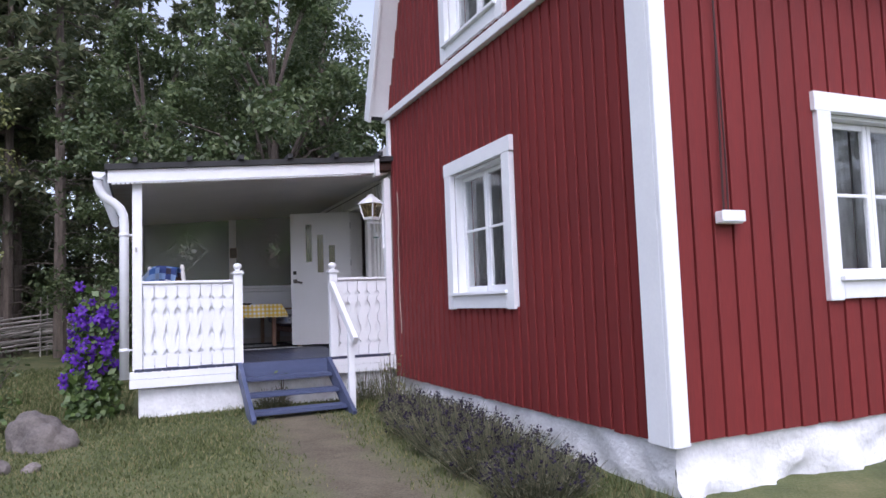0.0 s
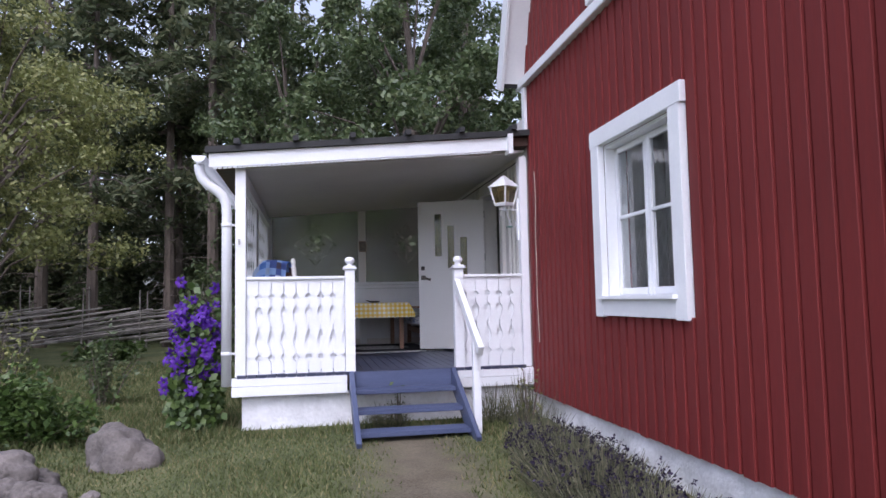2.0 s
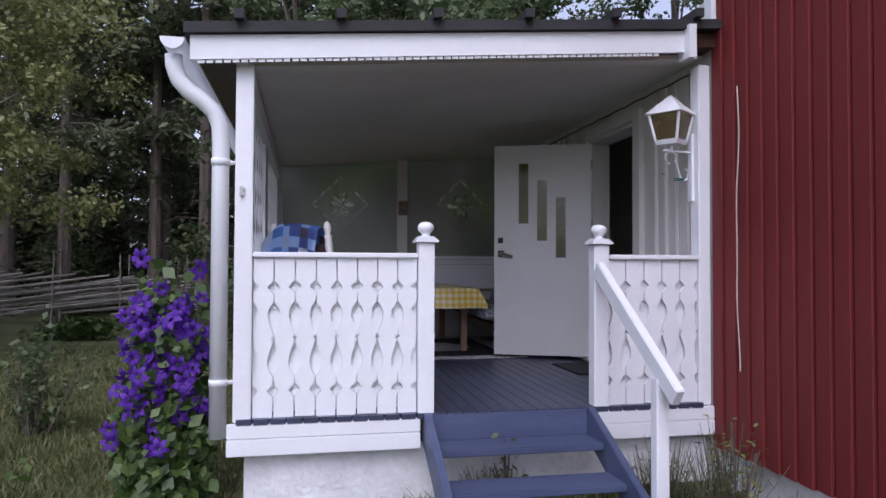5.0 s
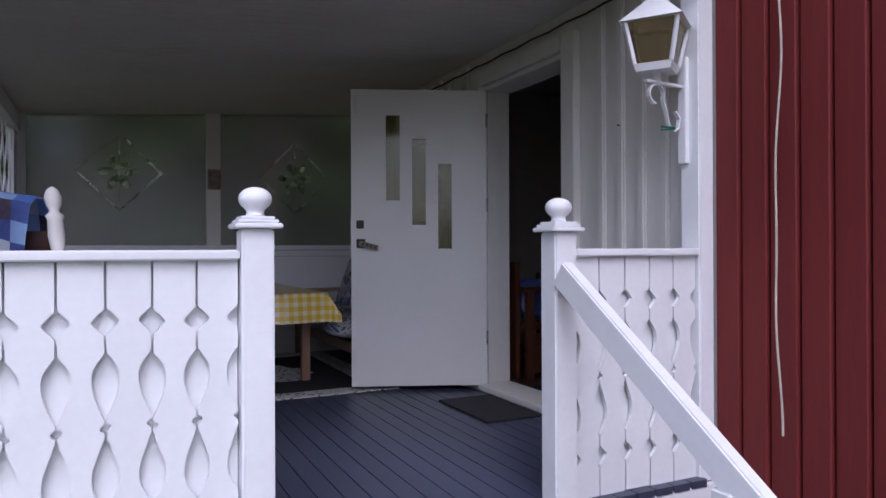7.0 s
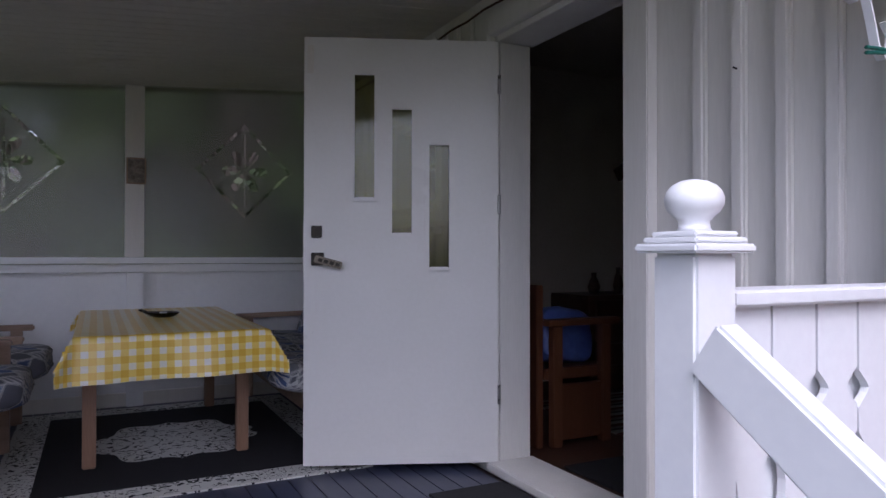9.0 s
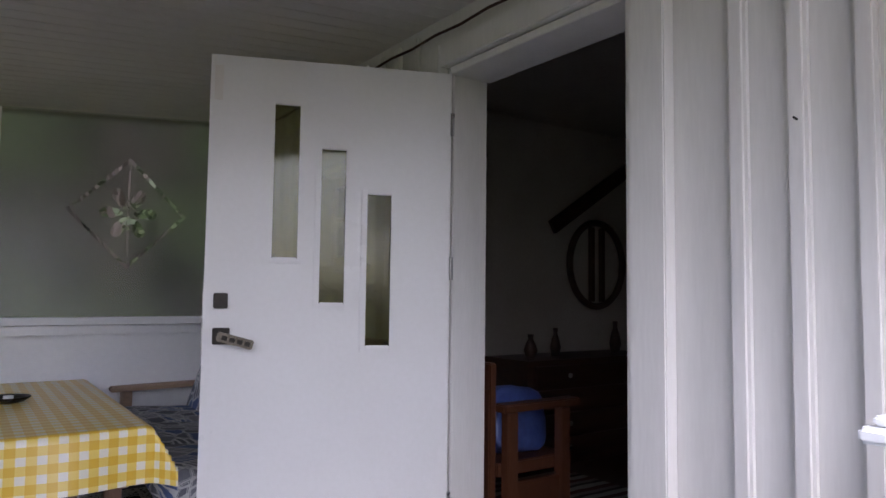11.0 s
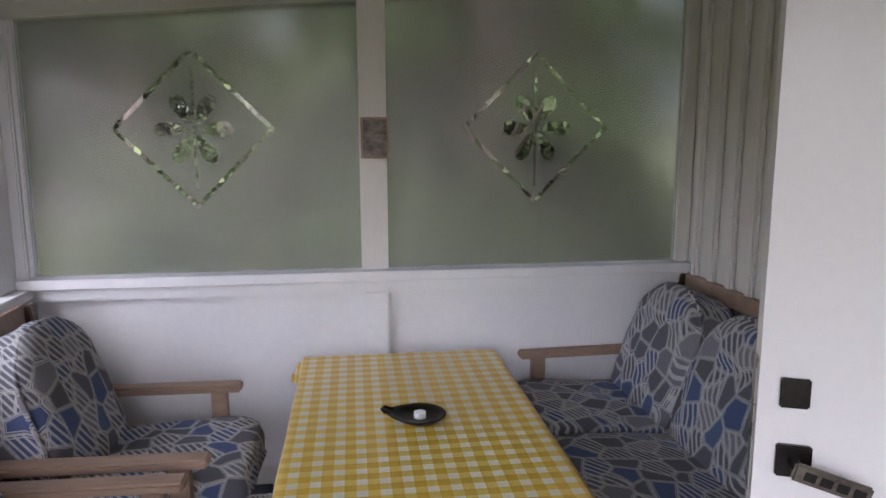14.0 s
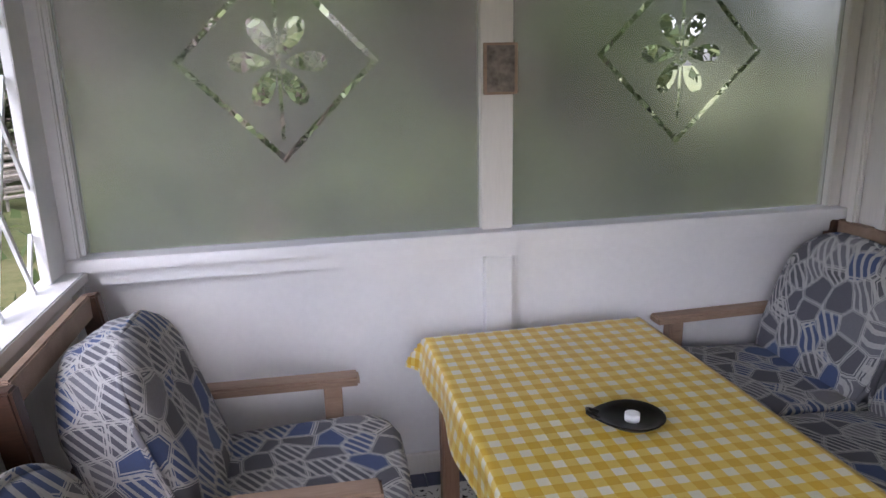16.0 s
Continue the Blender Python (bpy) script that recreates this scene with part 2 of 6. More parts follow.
def lawn_material():
    """Patchy mown grass with a trodden earth path to the steps."""
    m = bpy.data.materials.new("lawn_with_trodden_path")
    m.use_nodes = True
    nt = m.node_tree
    b = nt.nodes["Principled BSDF"]
    big, mid, fine = noise_tex(nt, 0.55, 4), noise_tex(nt, 4, 5), noise_tex(nt, 55, 4)
    f = calc(nt, "ADD", calc(nt, "MULTIPLY", big, 0.5), calc(nt, "ADD", calc(nt, "MULTIPLY", mid, 0.25), calc(nt, "MULTIPLY", fine, 0.25)))
    grass = ramp(nt, f, ((0.32, (0.03, 0.045, 0.012)), (0.5, (0.09, 0.105, 0.034)), (0.68, (0.20, 0.18, 0.085))))
    earth = ramp(nt, calc(nt, "ADD", calc(nt, "MULTIPLY", mid, 0.5), calc(nt, "MULTIPLY", fine, 0.5)), ((0.3, (0.07, 0.05, 0.034)), (0.7, (0.20, 0.16, 0.12))))
    tc = nt.nodes.new("ShaderNodeTexCoord")
    sep = nt.nodes.new("ShaderNodeSeparateXYZ")
    nt.links.new(tc.outputs["Object"], sep.inputs[0])
    # the path bends gently towards the steps, at x about 1.5
    centre = calc(nt, "MULTIPLY_ADD", sep.outputs[1], 0.03, 1.22)
    away = calc(nt, "ABSOLUTE", calc(nt, "SUBTRACT", sep.outputs[0], centre))
    away = calc(nt, "ADD", away, calc(nt, "MULTIPLY_ADD", mid, 0.7, -0.35))
    past = calc(nt, "MAXIMUM", 0.0, calc(nt, "MULTIPLY", calc(nt, "SUBTRACT", sep.outputs[1], 7.3), 1.5))
    mask = calc(nt, "SUBTRACT", 1.0, calc(nt, "MULTIPLY", calc(nt, "ADD", away, past), 1.5))
    mask = calc(nt, "MINIMUM", calc(nt, "MAXIMUM", mask, 0.0), 0.8)
    nt.links.new(mixc(nt, mask, grass, earth), b.inputs["Base Color"])
    b.inputs["Roughness"].default_value = 0.95
    bp = nt.nodes.new("ShaderNodeBump")
    bp.inputs["Strength"].default_value, bp.inputs["Distance"].default_value = 0.8, 0.02
    nt.links.new(calc(nt, "ADD", fine, mid), bp.inputs["Height"])
    nt.links.new(bp.outputs[0], b.inputs["Normal"])
    return m


ground = new("ground", ground_sheet())
ground.data.materials.append(lawn_material())
tagged(ground, "patchy mown lawn with a trodden earth path", "ground", "", "structure")

XW, YF, YB, XL, DECK = 2.88, 8.245, 12.46, -0.12, 0.94   # gable wall, porch front, porch back, porch side, deck level
Y0, YE = 3.27, 8.195                                     # near house corner, end of the red gable wall
WB = 0.675                                               # lower edge of the boards


def wall_with_holes(bm, axis, face, thick, u0, u1, z0, z1, holes):
    """A wall along x or y, with rectangular openings (u0, u1, z0, z1)."""
    us = sorted({u0, u1, *[h[0] for h in holes], *[h[1] for h in holes]})
    for a, b in zip(us, us[1:]):
        cuts = sorted((h[2], h[3]) for h in holes if h[0] <= a and h[1] >= b)
        z = z0
        for lo, hi in cuts + [(z1, z1)]:
            if lo > z:
                if axis == "y":
                    box(bm, face, face + thick, a, b, z, lo)
                else:
                    box(bm, a, b, face, face + thick, z, lo)
            z = hi
    return bm


# openings: (along, along, low, high)
WIN1 = (5.20, 6.30, 1.61, 2.83)       # gable window
WIN1U = (5.20, 6.30, 4.17, 5.30)      # gable window upstairs
WIN2 = (4.42, 5.52, 1.61, 2.80)       # long-side window
DOORHOLE = (9.25, 10.19, DECK + 0.01, 3.0)
WIN3 = (10.75, 11.43, 2.20, 2.75)     # little window onto the porch

gable = setting("wall_gable", wall_with_holes(bmesh.new(), "y", XW + 0.055, 0.175, Y0 + 0.055, YE - 0.02, WB, 3.93, [WIN1]), RED, "red painted timber gable wall of the cottage", "wall")
upper = setting("wall_gable_upper", wall_with_holes(bmesh.new(), "y", XW + 0.055, 0.175, Y0 + 0.4, 7.80, 3.93, 5.6, [WIN1U]), RED, "red painted upper gable wall under the roof", "wall")
side = setting("wall_long_side", wall_with_holes(bmesh.new(), "x", Y0 + 0.055, 0.175, XW + 0.055 + 0.18, 9.5, WB, 3.93, [WIN2]), RED, "red painted long side wall of the cottage", "wall")
inner = setting("wall_porch_inner", wall_with_holes(bmesh.new(), "y", XW + 0.02, 0.18, YE - 0.015, YB + 0.1, 0.3, 3.6, [DOORHOLE, WIN3]), CREAM, "white painted board wall between porch and cottage", "wall")
setting("wall_far_side", B(XW + 0.23, 9.5, YB + 0.1, YB + 0.3, 0.3, 3.6), RED, "plain rear wall of the cottage", "wall")
setting("wall_end", B(9.5, 9.7, Y0 + 0.03, YB + 0.3, 0.3, 5.6), RED, "plain far end wall of the cottage", "wall")
setting("ceiling_room", B(XW + 0.24, 9.48, Y0 + 0.24, YB + 0.08, 3.45, 3.55), ROOMDARK, "dark room ceiling", "ceiling")
setting("floor_room", B(XW + 0.21, 9.48, Y0 + 0.25, YB + 0.09, 0.86, 0.955), ROOMFLOOR, "dark red-brown room floor", "floor")
setting("wall_room_back", B(XW + 0.22, 9.45, 11.85, 12.0, 0.96, 3.44), ROOMDARK, "dark room wall", "wall")
setting("wall_room_front", B(XW + 0.24, 9.45, 8.0, 8.1, 0.96, 3.44), ROOMDARK, "dark room wall beside the entrance", "wall")


def roof():
    bm = bmesh.new()
    # mansard skin: eave, kink, ridge on both sides
    prof = [(8.33, 3.93), (7.55, 5.75), (5.7, 6.9), (3.85, 5.75), (3.07, 3.93)]
    x0, x1 = XW - 0.20, 9.9
    for (ya, za), (yb, zb) in zip(prof, prof[1:]):
        beam(bm, (x0, (ya + yb) / 2, (za + zb) / 2), (x1, (ya + yb) / 2, (za + zb) / 2), 0.1, math.hypot(yb - ya, zb - za), up=(0, yb - ya, zb - za))
    return bm


setting("roof", roof(), TAR, "dark steep roof of the cottage", "roof")
bm = bmesh.new()
beam(bm, (XW - 0.10, 8.27, 3.955), (XW - 0.10, 7.53, 5.68), 0.22, 0.03, up=(0, 0.92, 0.39))
setting("trim_soffit", bm, WHITE, "white boarded roof overhang", "trim")
bm = bmesh.new()
beam(bm, (XW - 0.235, 8.345, 3.905), (XW - 0.235, 7.56, 5.75), 0.035, 0.2, 0.004, up=(0, 0.92, 0.39))
setting("trim_bargeboard", bm, WHITE, "white painted bargeboard", "trim")
setting("trim_belt_course", B(XW - 0.055, XW + 0.03, Y0 + 0.02, YE + 0.15, 3.89, 3.985, bevel=0.006), WHITE, "white belt board between the storeys", "trim")
bm = B(XW - 0.035, XW + 0.0, YE - 0.07, YE + 0.02, 3.42, 3.885, bevel=0.004)
setting("trim_corner_far", bm, WHITE, "white corner board above the porch roof", "trim")
bm = bmesh.new()
box(bm, XW - 0.035, XW + 0.005, Y0 - 0.005, Y0 + 0.19, 0.65, 3.885, bevel=0.004)
box(bm, XW - 0.035, XW + 0.092, Y0 - 0.04, Y0 - 0.006, 0.65, 3.885, bevel=0.004)
setting("trim_corner_near", bm, WHITE, "tall white painted corner boards", "trim")

# ---- stone plinth ----
def plinth(name, p, q, out, z0, z1, seed, rough=1.0):
    """A rough whitewashed foundation, from p to q, bulging towards 'out'."""
    p, q, out = Vector(p), Vector(q), Vector(out)
    nu, nv = int((q - p).length / 0.045), 14
    bm = bmesh.new()
    rows = []
    for j in range(nv + 1):
        row = []
        for i in range(nu + 1):
            w = p.lerp(q, i / nu)
            z = z0 + (z1 - z0) * j / nv
            d = 0.06 * noise.fractal((w.x * 2.4 + seed, w.y * 2.4, z * 3.0), 0.8, 2.2, 4) + 0.025 * noise.noise((w.x * 11, w.y * 11, z * 11 + seed))
            d *= 1 - 0.75 * (j / nv) ** 4
            d = rough * d + 0.02 * (rough - 1) * noise.noise((w.x * 6, w.y * 6, z * 9 + seed))
            row.append(bm.verts.new((w.x + out.x * d, w.y + out.y * d, z)))
        rows.append(row)
    for a, b in zip(rows, rows[1:]):
        for i in range(nu):
            bm.faces.new((a[i], a[i + 1], b[i + 1], b[i]))
    back = [[bm.verts.new(v.co - out * 0.25) for v in (rows[k][0], rows[k][-1])] for k in (0, -1)]
    bm.faces.new((rows[-1][0], *rows[-1][1:], back[1][1], back[1][0]))
    return setting(name, bm, PLINTH, "rough whitewashed stone foundation", "foundation", True)


plinth("foundation_gable", (XW + 0.05, YE + 0.01, 0), (XW + 0.05, Y0 + 0.04, 0), (-1, 0, 0), 0.0, WB + 0.01, 1)
plinth("foundation_long_side", (XW + 0.05, Y0 + 0.04, 0), (9.5, Y0 + 0.04, 0), (0, -1, 0), 0.0, WB + 0.01, 5, 1.25)

# ---- windows of the cottage ----
def window(name, axis, face, u0, u1, z0, z1, trim, label, mull=True):
    """A casement with outer trim. axis y: faces -x; axis x: faces -y. The trim stands proud of the wall's face."""
    w = thing(name, label, "window", "", "structure")
    def bx(a0, a1, d0, d1, c0, c1, bv=0.004):
        # a along the wall, d into the wall from its face, c up
        if axis == "y":
            return B(face + d0, face + d1, a0, a1, c0, c1, bevel=bv)
        return B(a0, a1, face + d0, face + d1, c0, c1, bevel=bv)
    t = trim
    for a0, a1, c0, c1 in ((u0 - t, u0 + 0.005, z0 - t, z1), (u1 - 0.005, u1 + t, z0 - t, z1), (u0 - t - 0.02, u1 + t + 0.02, z1 - 0.002, z1 + t), (u0 + 0.006, u1 - 0.006, z0 - t + 0.01, z0 - 0.002)):
        part("trim", bx(a0, a1, -0.03, 0.025, c0, c1), WHITE, w)
    part("sill", bx(u0 - 0.03, u1 + 0.03, -0.065, 0.1, z0 - 0.001, z0 + 0.03), WHITE, w)
    for a0, a1, c0, c1 in ((u0 + 0.006, u0 + 0.03, z0 + 0.03, z1 - 0.004), (u1 - 0.03, u1 - 0.006, z0 + 0.03, z1 - 0.004), (u0 + 0.031, u1 - 0.031, z1 - 0.03, z1 - 0.004)):
        part("reveal", bx(a0, a1, 0.026, 0.2, c0, c1, 0), WHITE, w)
    m = (u0 + u1) / 2
    zt = z0 + (z1 - z0) * 0.52
    for a0, a1 in ((u0 + 0.031, m - 0.002), (m + 0.002, u1 - 0.031)) if mull else ((u0 + 0.031, u1 - 0.031),):
        s = part("sash", bx(a0, a0 + 0.045, 0.1, 0.14, z0 + 0.031, z1 - 0.034), WHITE, w)
        part("stile", bx(a1 - 0.045, a1, 0.1, 0.14, z0 + 0.031, z1 - 0.034), WHITE, s)
        part("rail", bx(a0 + 0.046, a1 - 0.046, 0.1, 0.14, z0 + 0.031, z0 + 0.085), WHITE, s)
        part("rail", bx(a0 + 0.046, a1 - 0.046, 0.1, 0.14, z1 - 0.08, z1 - 0.034), WHITE, s)
        part("glazing_bar", bx(a0 + 0.046, a1 - 0.046, 0.102, 0.138, zt - 0.013, zt + 0.013), WHITE, s)
        for c0, c1 in ((z0 + 0.086, zt - 0.014), (zt + 0.014, z1 - 0.081)):
            g = part("pane", bx(a0 + 0.046, a1 - 0.046, 0.118, 0.122, c0, c1, 0), GLASS, s)
            g.visible_shadow = False
    return w


def curtain(axis, face, u0, u1, z0, z1):
    c = bmesh.new()
    n = 40
    rows = []
    for z in (z0, z1):
        row = []
        for i in range(n + 1):
            u = u0 + (u1 - u0) * i / n
            d = face + 0.02 * math.sin(i * 1.35) + 0.008 * math.sin(i * 0.6)
            row.append(c.verts.new((d, u, z) if axis == "y" else (u, d, z)))
        rows.append(row)
    for i in range(n):
        c.faces.new((rows[0][i], rows[0][i + 1], rows[1][i + 1], rows[1][i]))
    bmesh.ops.solidify(c, geom=c.faces[:], thickness=0.004)
    return tagged(part("curtain", c, CURTAIN, None, "", True), "sheer white lace curtain inside the window", "curtain", "lace curtains")


window("window_1", "y", XW, *WIN1, 0.135, "white two-casement window in the red gable wall")
window("window_2", "y", XW, *WIN1U, 0.135, "white upstairs window in the red gable wall")
window("window_3", "x", Y0, *WIN2, 0.135, "white two-casement window in the long side wall")
cb = thing("window_corbel", "white painted corbel shelf under the small porch window", "shelf", "", "structure")
part("ledge", B(XW - 0.105, XW - 0.001, WIN3[0] - 0.09, WIN3[1] + 0.09, WIN3[2] - 0.088, WIN3[2] - 0.064, bevel=0.004), CREAM, cb)
for y in (WIN3[0] - 0.03, WIN3[1] - 0.01):
    part("bracket", B(XW - 0.06, XW - 0.001, y, y + 0.04, WIN3[2] - 0.13, WIN3[2] - 0.09, bevel=0.004), CREAM, cb)
window("window_4", "y", XW, *WIN3, 0.07, "small white window onto the porch with a sill", False)
for w in (WIN1, WIN1U):
    curtain("y", XW + 0.25, w[0] - 0.05, w[0] + 0.52, w[2] - 0.02, w[3] + 0.1)
    curtain("y", XW + 0.25, w[1] - 0.53, w[1] + 0.05, w[2] - 0.02, w[3] + 0.1)
curtain("x", Y0 + 0.25, WIN2[0] - 0.05, WIN2[0] + 0.52, WIN2[2] - 0.02, WIN2[3] + 0.1)
curtain("x", Y0 + 0.25, WIN2[1] - 0.53, WIN2[1] + 0.05, WIN2[2] - 0.02, WIN2[3] + 0.1)
# an added wall darkens the front room, which keeps the panes dark
setting("wall_room_partition", B(XW + 1.6, XW + 1.7, Y0 + 0.25, 7.9, 0.96, 3.44), ROOMDARK, "added inner wall that keeps the front room dim", "wall")

# ---- porch shell ----
def deck():
    d = thing("floor_porch", "blue-grey painted plank floor of the porch", "floor", "", "structure")
    part("bearer", B(XL + 0.02, XW + 0.01, YF - 0.03, YB + 0.08, DECK - 0.12, DECK - 0.035), DARKWOOD, d)
    return d


DECKOB = deck()
plinth("foundation_porch", (XL + 0.06, YF + 0.02, 0), (XW, YF + 0.02, 0), (0, -0.3, 0), 0.1, 0.735, 9)
plinth("foundation_porch_side", (XL + 0.06, YB, 0), (XL + 0.06, YF + 0.02, 0), (-0.3, 0, 0), 0.1, 0.735, 12)
bm = bmesh.new()
for x0, x1 in ((-0.15, 0.955), (2.075, XW + 0.005)):
    box(bm, x0, x1, YF - 0.075, YF - 0.035, 0.735, 0.83, bevel=0.004)
    box(bm, x0, x1, YF - 0.07, YF - 0.035, 0.833, 0.915, bevel=0.004)
setting("trim_porch_skirt", bm, WHITE, "white painted skirt boards under the porch rail", "trim")


def post(x0, x1, z1, y0=YF - 0.05, y1=YF + 0.05, z0=0.92):
    return tagged(part("porch_post", B(x0, x1, y0, y1, z0, z1, bevel=0.006), WHITE), "white painted square porch post carrying the roof", "post", "porch posts")


def roof_z(x):
    """Underside of the porch ceiling: falls from the cottage outwards."""
    return 2.985 + (x + 0.12) * 0.078


post(XL, XL + 0.1, roof_z(XL) - 0.005)
post(XW - 0.085, XW - 0.002, roof_z(XW) - 0.075, YF - 0.045, YF + 0.06)
post(XL, XL + 0.1, roof_z(XL) - 0.005, YB - 0.06, YB + 0.04)


def slab(x0, x1, y0, y1, lo, hi):
    """A board that follows the roof's fall."""
    bm = box(bmesh.new(), x0, x1, y0, y1, 0, 1)
    for v in bm.verts:
        v.co.z = roof_z(v.co.x) + (lo if v.co.z < 0.5 else hi)
    return bm


def ceiling_boards():
    bm = bmesh.new()
    y = YF + 0.06
    while y < YB + 0.05:
        b2 = slab(XL + 0.05, XW + 0.015, y, min(y + 0.088, YB + 0.06), 0.0, 0.02)
        me = bpy.data.meshes.new("t")
        b2.to_mesh(me)
        bm.from_mesh(me)
        bpy.data.meshes.remove(me)
        b2.free()
        y += 0.092
    return bm


setting("ceiling_porch", ceiling_boards(), CEIL, "white painted tongue-and-groove porch ceiling", "ceiling")
setting("roof_porch_deck", slab(XL - 0.22, XW + 0.012, YF - 0.1, YB + 0.3, 0.03, 0.12), DARKWOOD, "dark boards of the porch roof", "roof")
pr = thing("roof_porch", "black roofing felt on the porch roof with batten ends", "roof", "", "structure")
part("felt", slab(XL - 0.27, XW + 0.005, YF - 0.17, YB + 0.34, 0.13, 0.19), TAR, pr)
for i in range(6):
    x = -0.12 + i * 0.56
    part("batten", slab(x, x + 0.055, YF - 0.215, YB + 0.36, 0.192, 0.245), TAR, pr)
setting("trim_fascia", slab(XL - 0.24, 2.64, YF - 0.135, YF - 0.105, -0.012, 0.125), WHITE, "white painted fascia board of the porch", "trim")
bm = bmesh.new()
n = 60
for i in range(n):
    x = XL - 0.2 + i * (2.80 / n)
    b2 = slab(x, x + 0.037, YF - 0.128, YF - 0.112, -0.030, -0.013)
    me = bpy.data.meshes.new("t")
    b2.to_mesh(me)
    bm.from_mesh(me)
    bpy.data.meshes.remove(me)
    b2.free()
setting("trim_dentils", bm, WHITE, "small scalloped edge under the fascia", "trim")
setting("trim_return", slab(2.64, 2.69, YF - 0.2, YF - 0.06, -0.06, 0.15), WHITE, "white end piece of the fascia", "trim")
setting("trim_front_beam", slab(XL + 0.11, XW - 0.09, YF - 0.04, YF + 0.05, -0.03, -0.002), CREAM, "white beam above the porch opening", "trim")

# back wall: parapet, sill, mullions, frosted panes
bw = thing("wall_porch_back", "white panelled porch back wall under frosted windows", "wall", "", "structure")
part("panel", B(XL + 0.1, XW + 0.015, YB, YB + 0.05, DECK - 0.02, 1.835), WHITE, bw)
part("batten", B(1.372, 1.478, YB - 0.046, YB - 0.002, DECK, 1.836, bevel=0.004), WHITE, bw)
part("sill_board", B(XL + 0.06, XW + 0.012, YB - 0.05, YB + 0.03, 1.838, 1.892, bevel=0.004), WHITE, bw)
part("sill_board", B(XL + 0.06, XW + 0.012, YB - 0.088, YB + 0.03, 1.896, 1.938, bevel=0.004), WHITE, bw)
part("mullion", B(1.36, 1.478, YB - 0.04, YB + 0.03, 1.94, roof_z(1.36) - 0.003, bevel=0.004), CREAM, bw)
part("jamb", B(2.835, XW + 0.015, YB - 0.035, YB + 0.03, 1.94, roof_z(2.83), bevel=0.004), CREAM, bw)
part("jamb", B(XL + 0.085, -0.005, YB - 0.035, YB + 0.03, 1.94, roof_z(XL) - 0.004, bevel=0.004), WHITE, bw)
part("skirting", B(XL + 0.1, XW + 0.01, YB - 0.02, YB - 0.002, DECK, DECK + 0.09, bevel=0.003), CREAM, bw)


def frosted(name, cx, cz, half, seed):
    """Frosted glass with a clear etched diamond, a six-petalled flower and a stem line."""
    m = bpy.data.materials.new(name)
    m.use_nodes = True
    nt = m.node_tree
    b = nt.nodes["Principled BSDF"]
    tc = nt.nodes.new("ShaderNodeTexCoord")
    sep = nt.nodes.new("ShaderNodeSeparateXYZ")
    nt.links.new(tc.outputs["Object"], sep.inputs[0])
    u, v = calc(nt, "SUBTRACT", sep.outputs[0], cx), calc(nt, "SUBTRACT", sep.outputs[2], cz)
    d = calc(nt, "ADD", calc(nt, "ABSOLUTE", u), calc(nt, "ABSOLUTE", v))
    ring = calc(nt, "LESS_THAN", calc(nt, "ABSOLUTE", calc(nt, "SUBTRACT", d, half)), 0.014)
    clear = ring
    for k in range(6):
        a = radians(60 * k)
        ca, sa = math.cos(a), math.sin(a)
        along = calc(nt, "ADD", calc(nt, "MULTIPLY", u, ca), calc(nt, "MULTIPLY", v, sa))
        cross = calc(nt, "SUBTRACT", calc(nt, "MULTIPLY", v, ca), calc(nt, "MULTIPLY", u, sa))
        p = calc(nt, "DIVIDE", calc(nt, "SUBTRACT", along, 0.095), 0.068)
        wide = calc(nt, "MULTIPLY_ADD", along, 0.16, 0.016)
        q = calc(nt, "DIVIDE", cross, wide)
        e = calc(nt, "ADD", calc(nt, "MULTIPLY", p, p), calc(nt, "MULTIPLY", q, q))
        clear = calc(nt, "MAXIMUM", clear, calc(nt, "LESS_THAN", e, 1.0))
    stem = calc(nt, "MULTIPLY", calc(nt, "LESS_THAN", calc(nt, "ABSOLUTE", u), 0.006), calc(nt, "LESS_THAN", calc(nt, "ABSOLUTE", v), half * 0.8))
    clear = calc(nt, "MAXIMUM", clear, stem)
    frost = calc(nt, "SUBTRACT", 1.0, clear)
    nt.links.new(calc(nt, "MULTIPLY_ADD", frost, -0.10, 1.0), b.inputs["Transmission Weight"])
    b.inputs["IOR"].default_value = 1.4
    nt.links.new(calc(nt, "MULTIPLY", frost, 0.21), b.inputs["Roughness"])
    nt.links.new(mixc(nt, frost, (0.97, 0.98, 0.97), (0.70, 0.715, 0.70)), b.inputs["Base Color"])
    tx = noise_tex(nt, 90, 3)
    bp = nt.nodes.new("ShaderNodeBump")
    bp.inputs["Distance"].default_value = 0.003
    nt.links.new(calc(nt, "MULTIPLY", frost, 0.35), bp.inputs["Strength"])
    nt.links.new(tx, bp.inputs["Height"])
    nt.links.new(bp.outputs[0], b.inputs["Normal"])
    return m


def pane(x0, x1, mat):
    bm = box(bmesh.new(), x0, x1, YB - 0.004, YB + 0.004, 1.941, 3)
    for v in bm.verts:
        if v.co.z > 2:
            v.co.z = roof_z(v.co.x) - 0.003
    g = part("frosted_pane", bm, mat, bw, "frosted glass pane with a clear etched flower in a diamond")
    g.visible_shadow = False


pane(-0.004, 1.359, frosted("frosted_glass_flower", 0.668, 2.556, 0.325, 0))
pane(1.479, 2.834, frosted("frosted_glass_blossom", 2.148, 2.56, 0.325, 3))

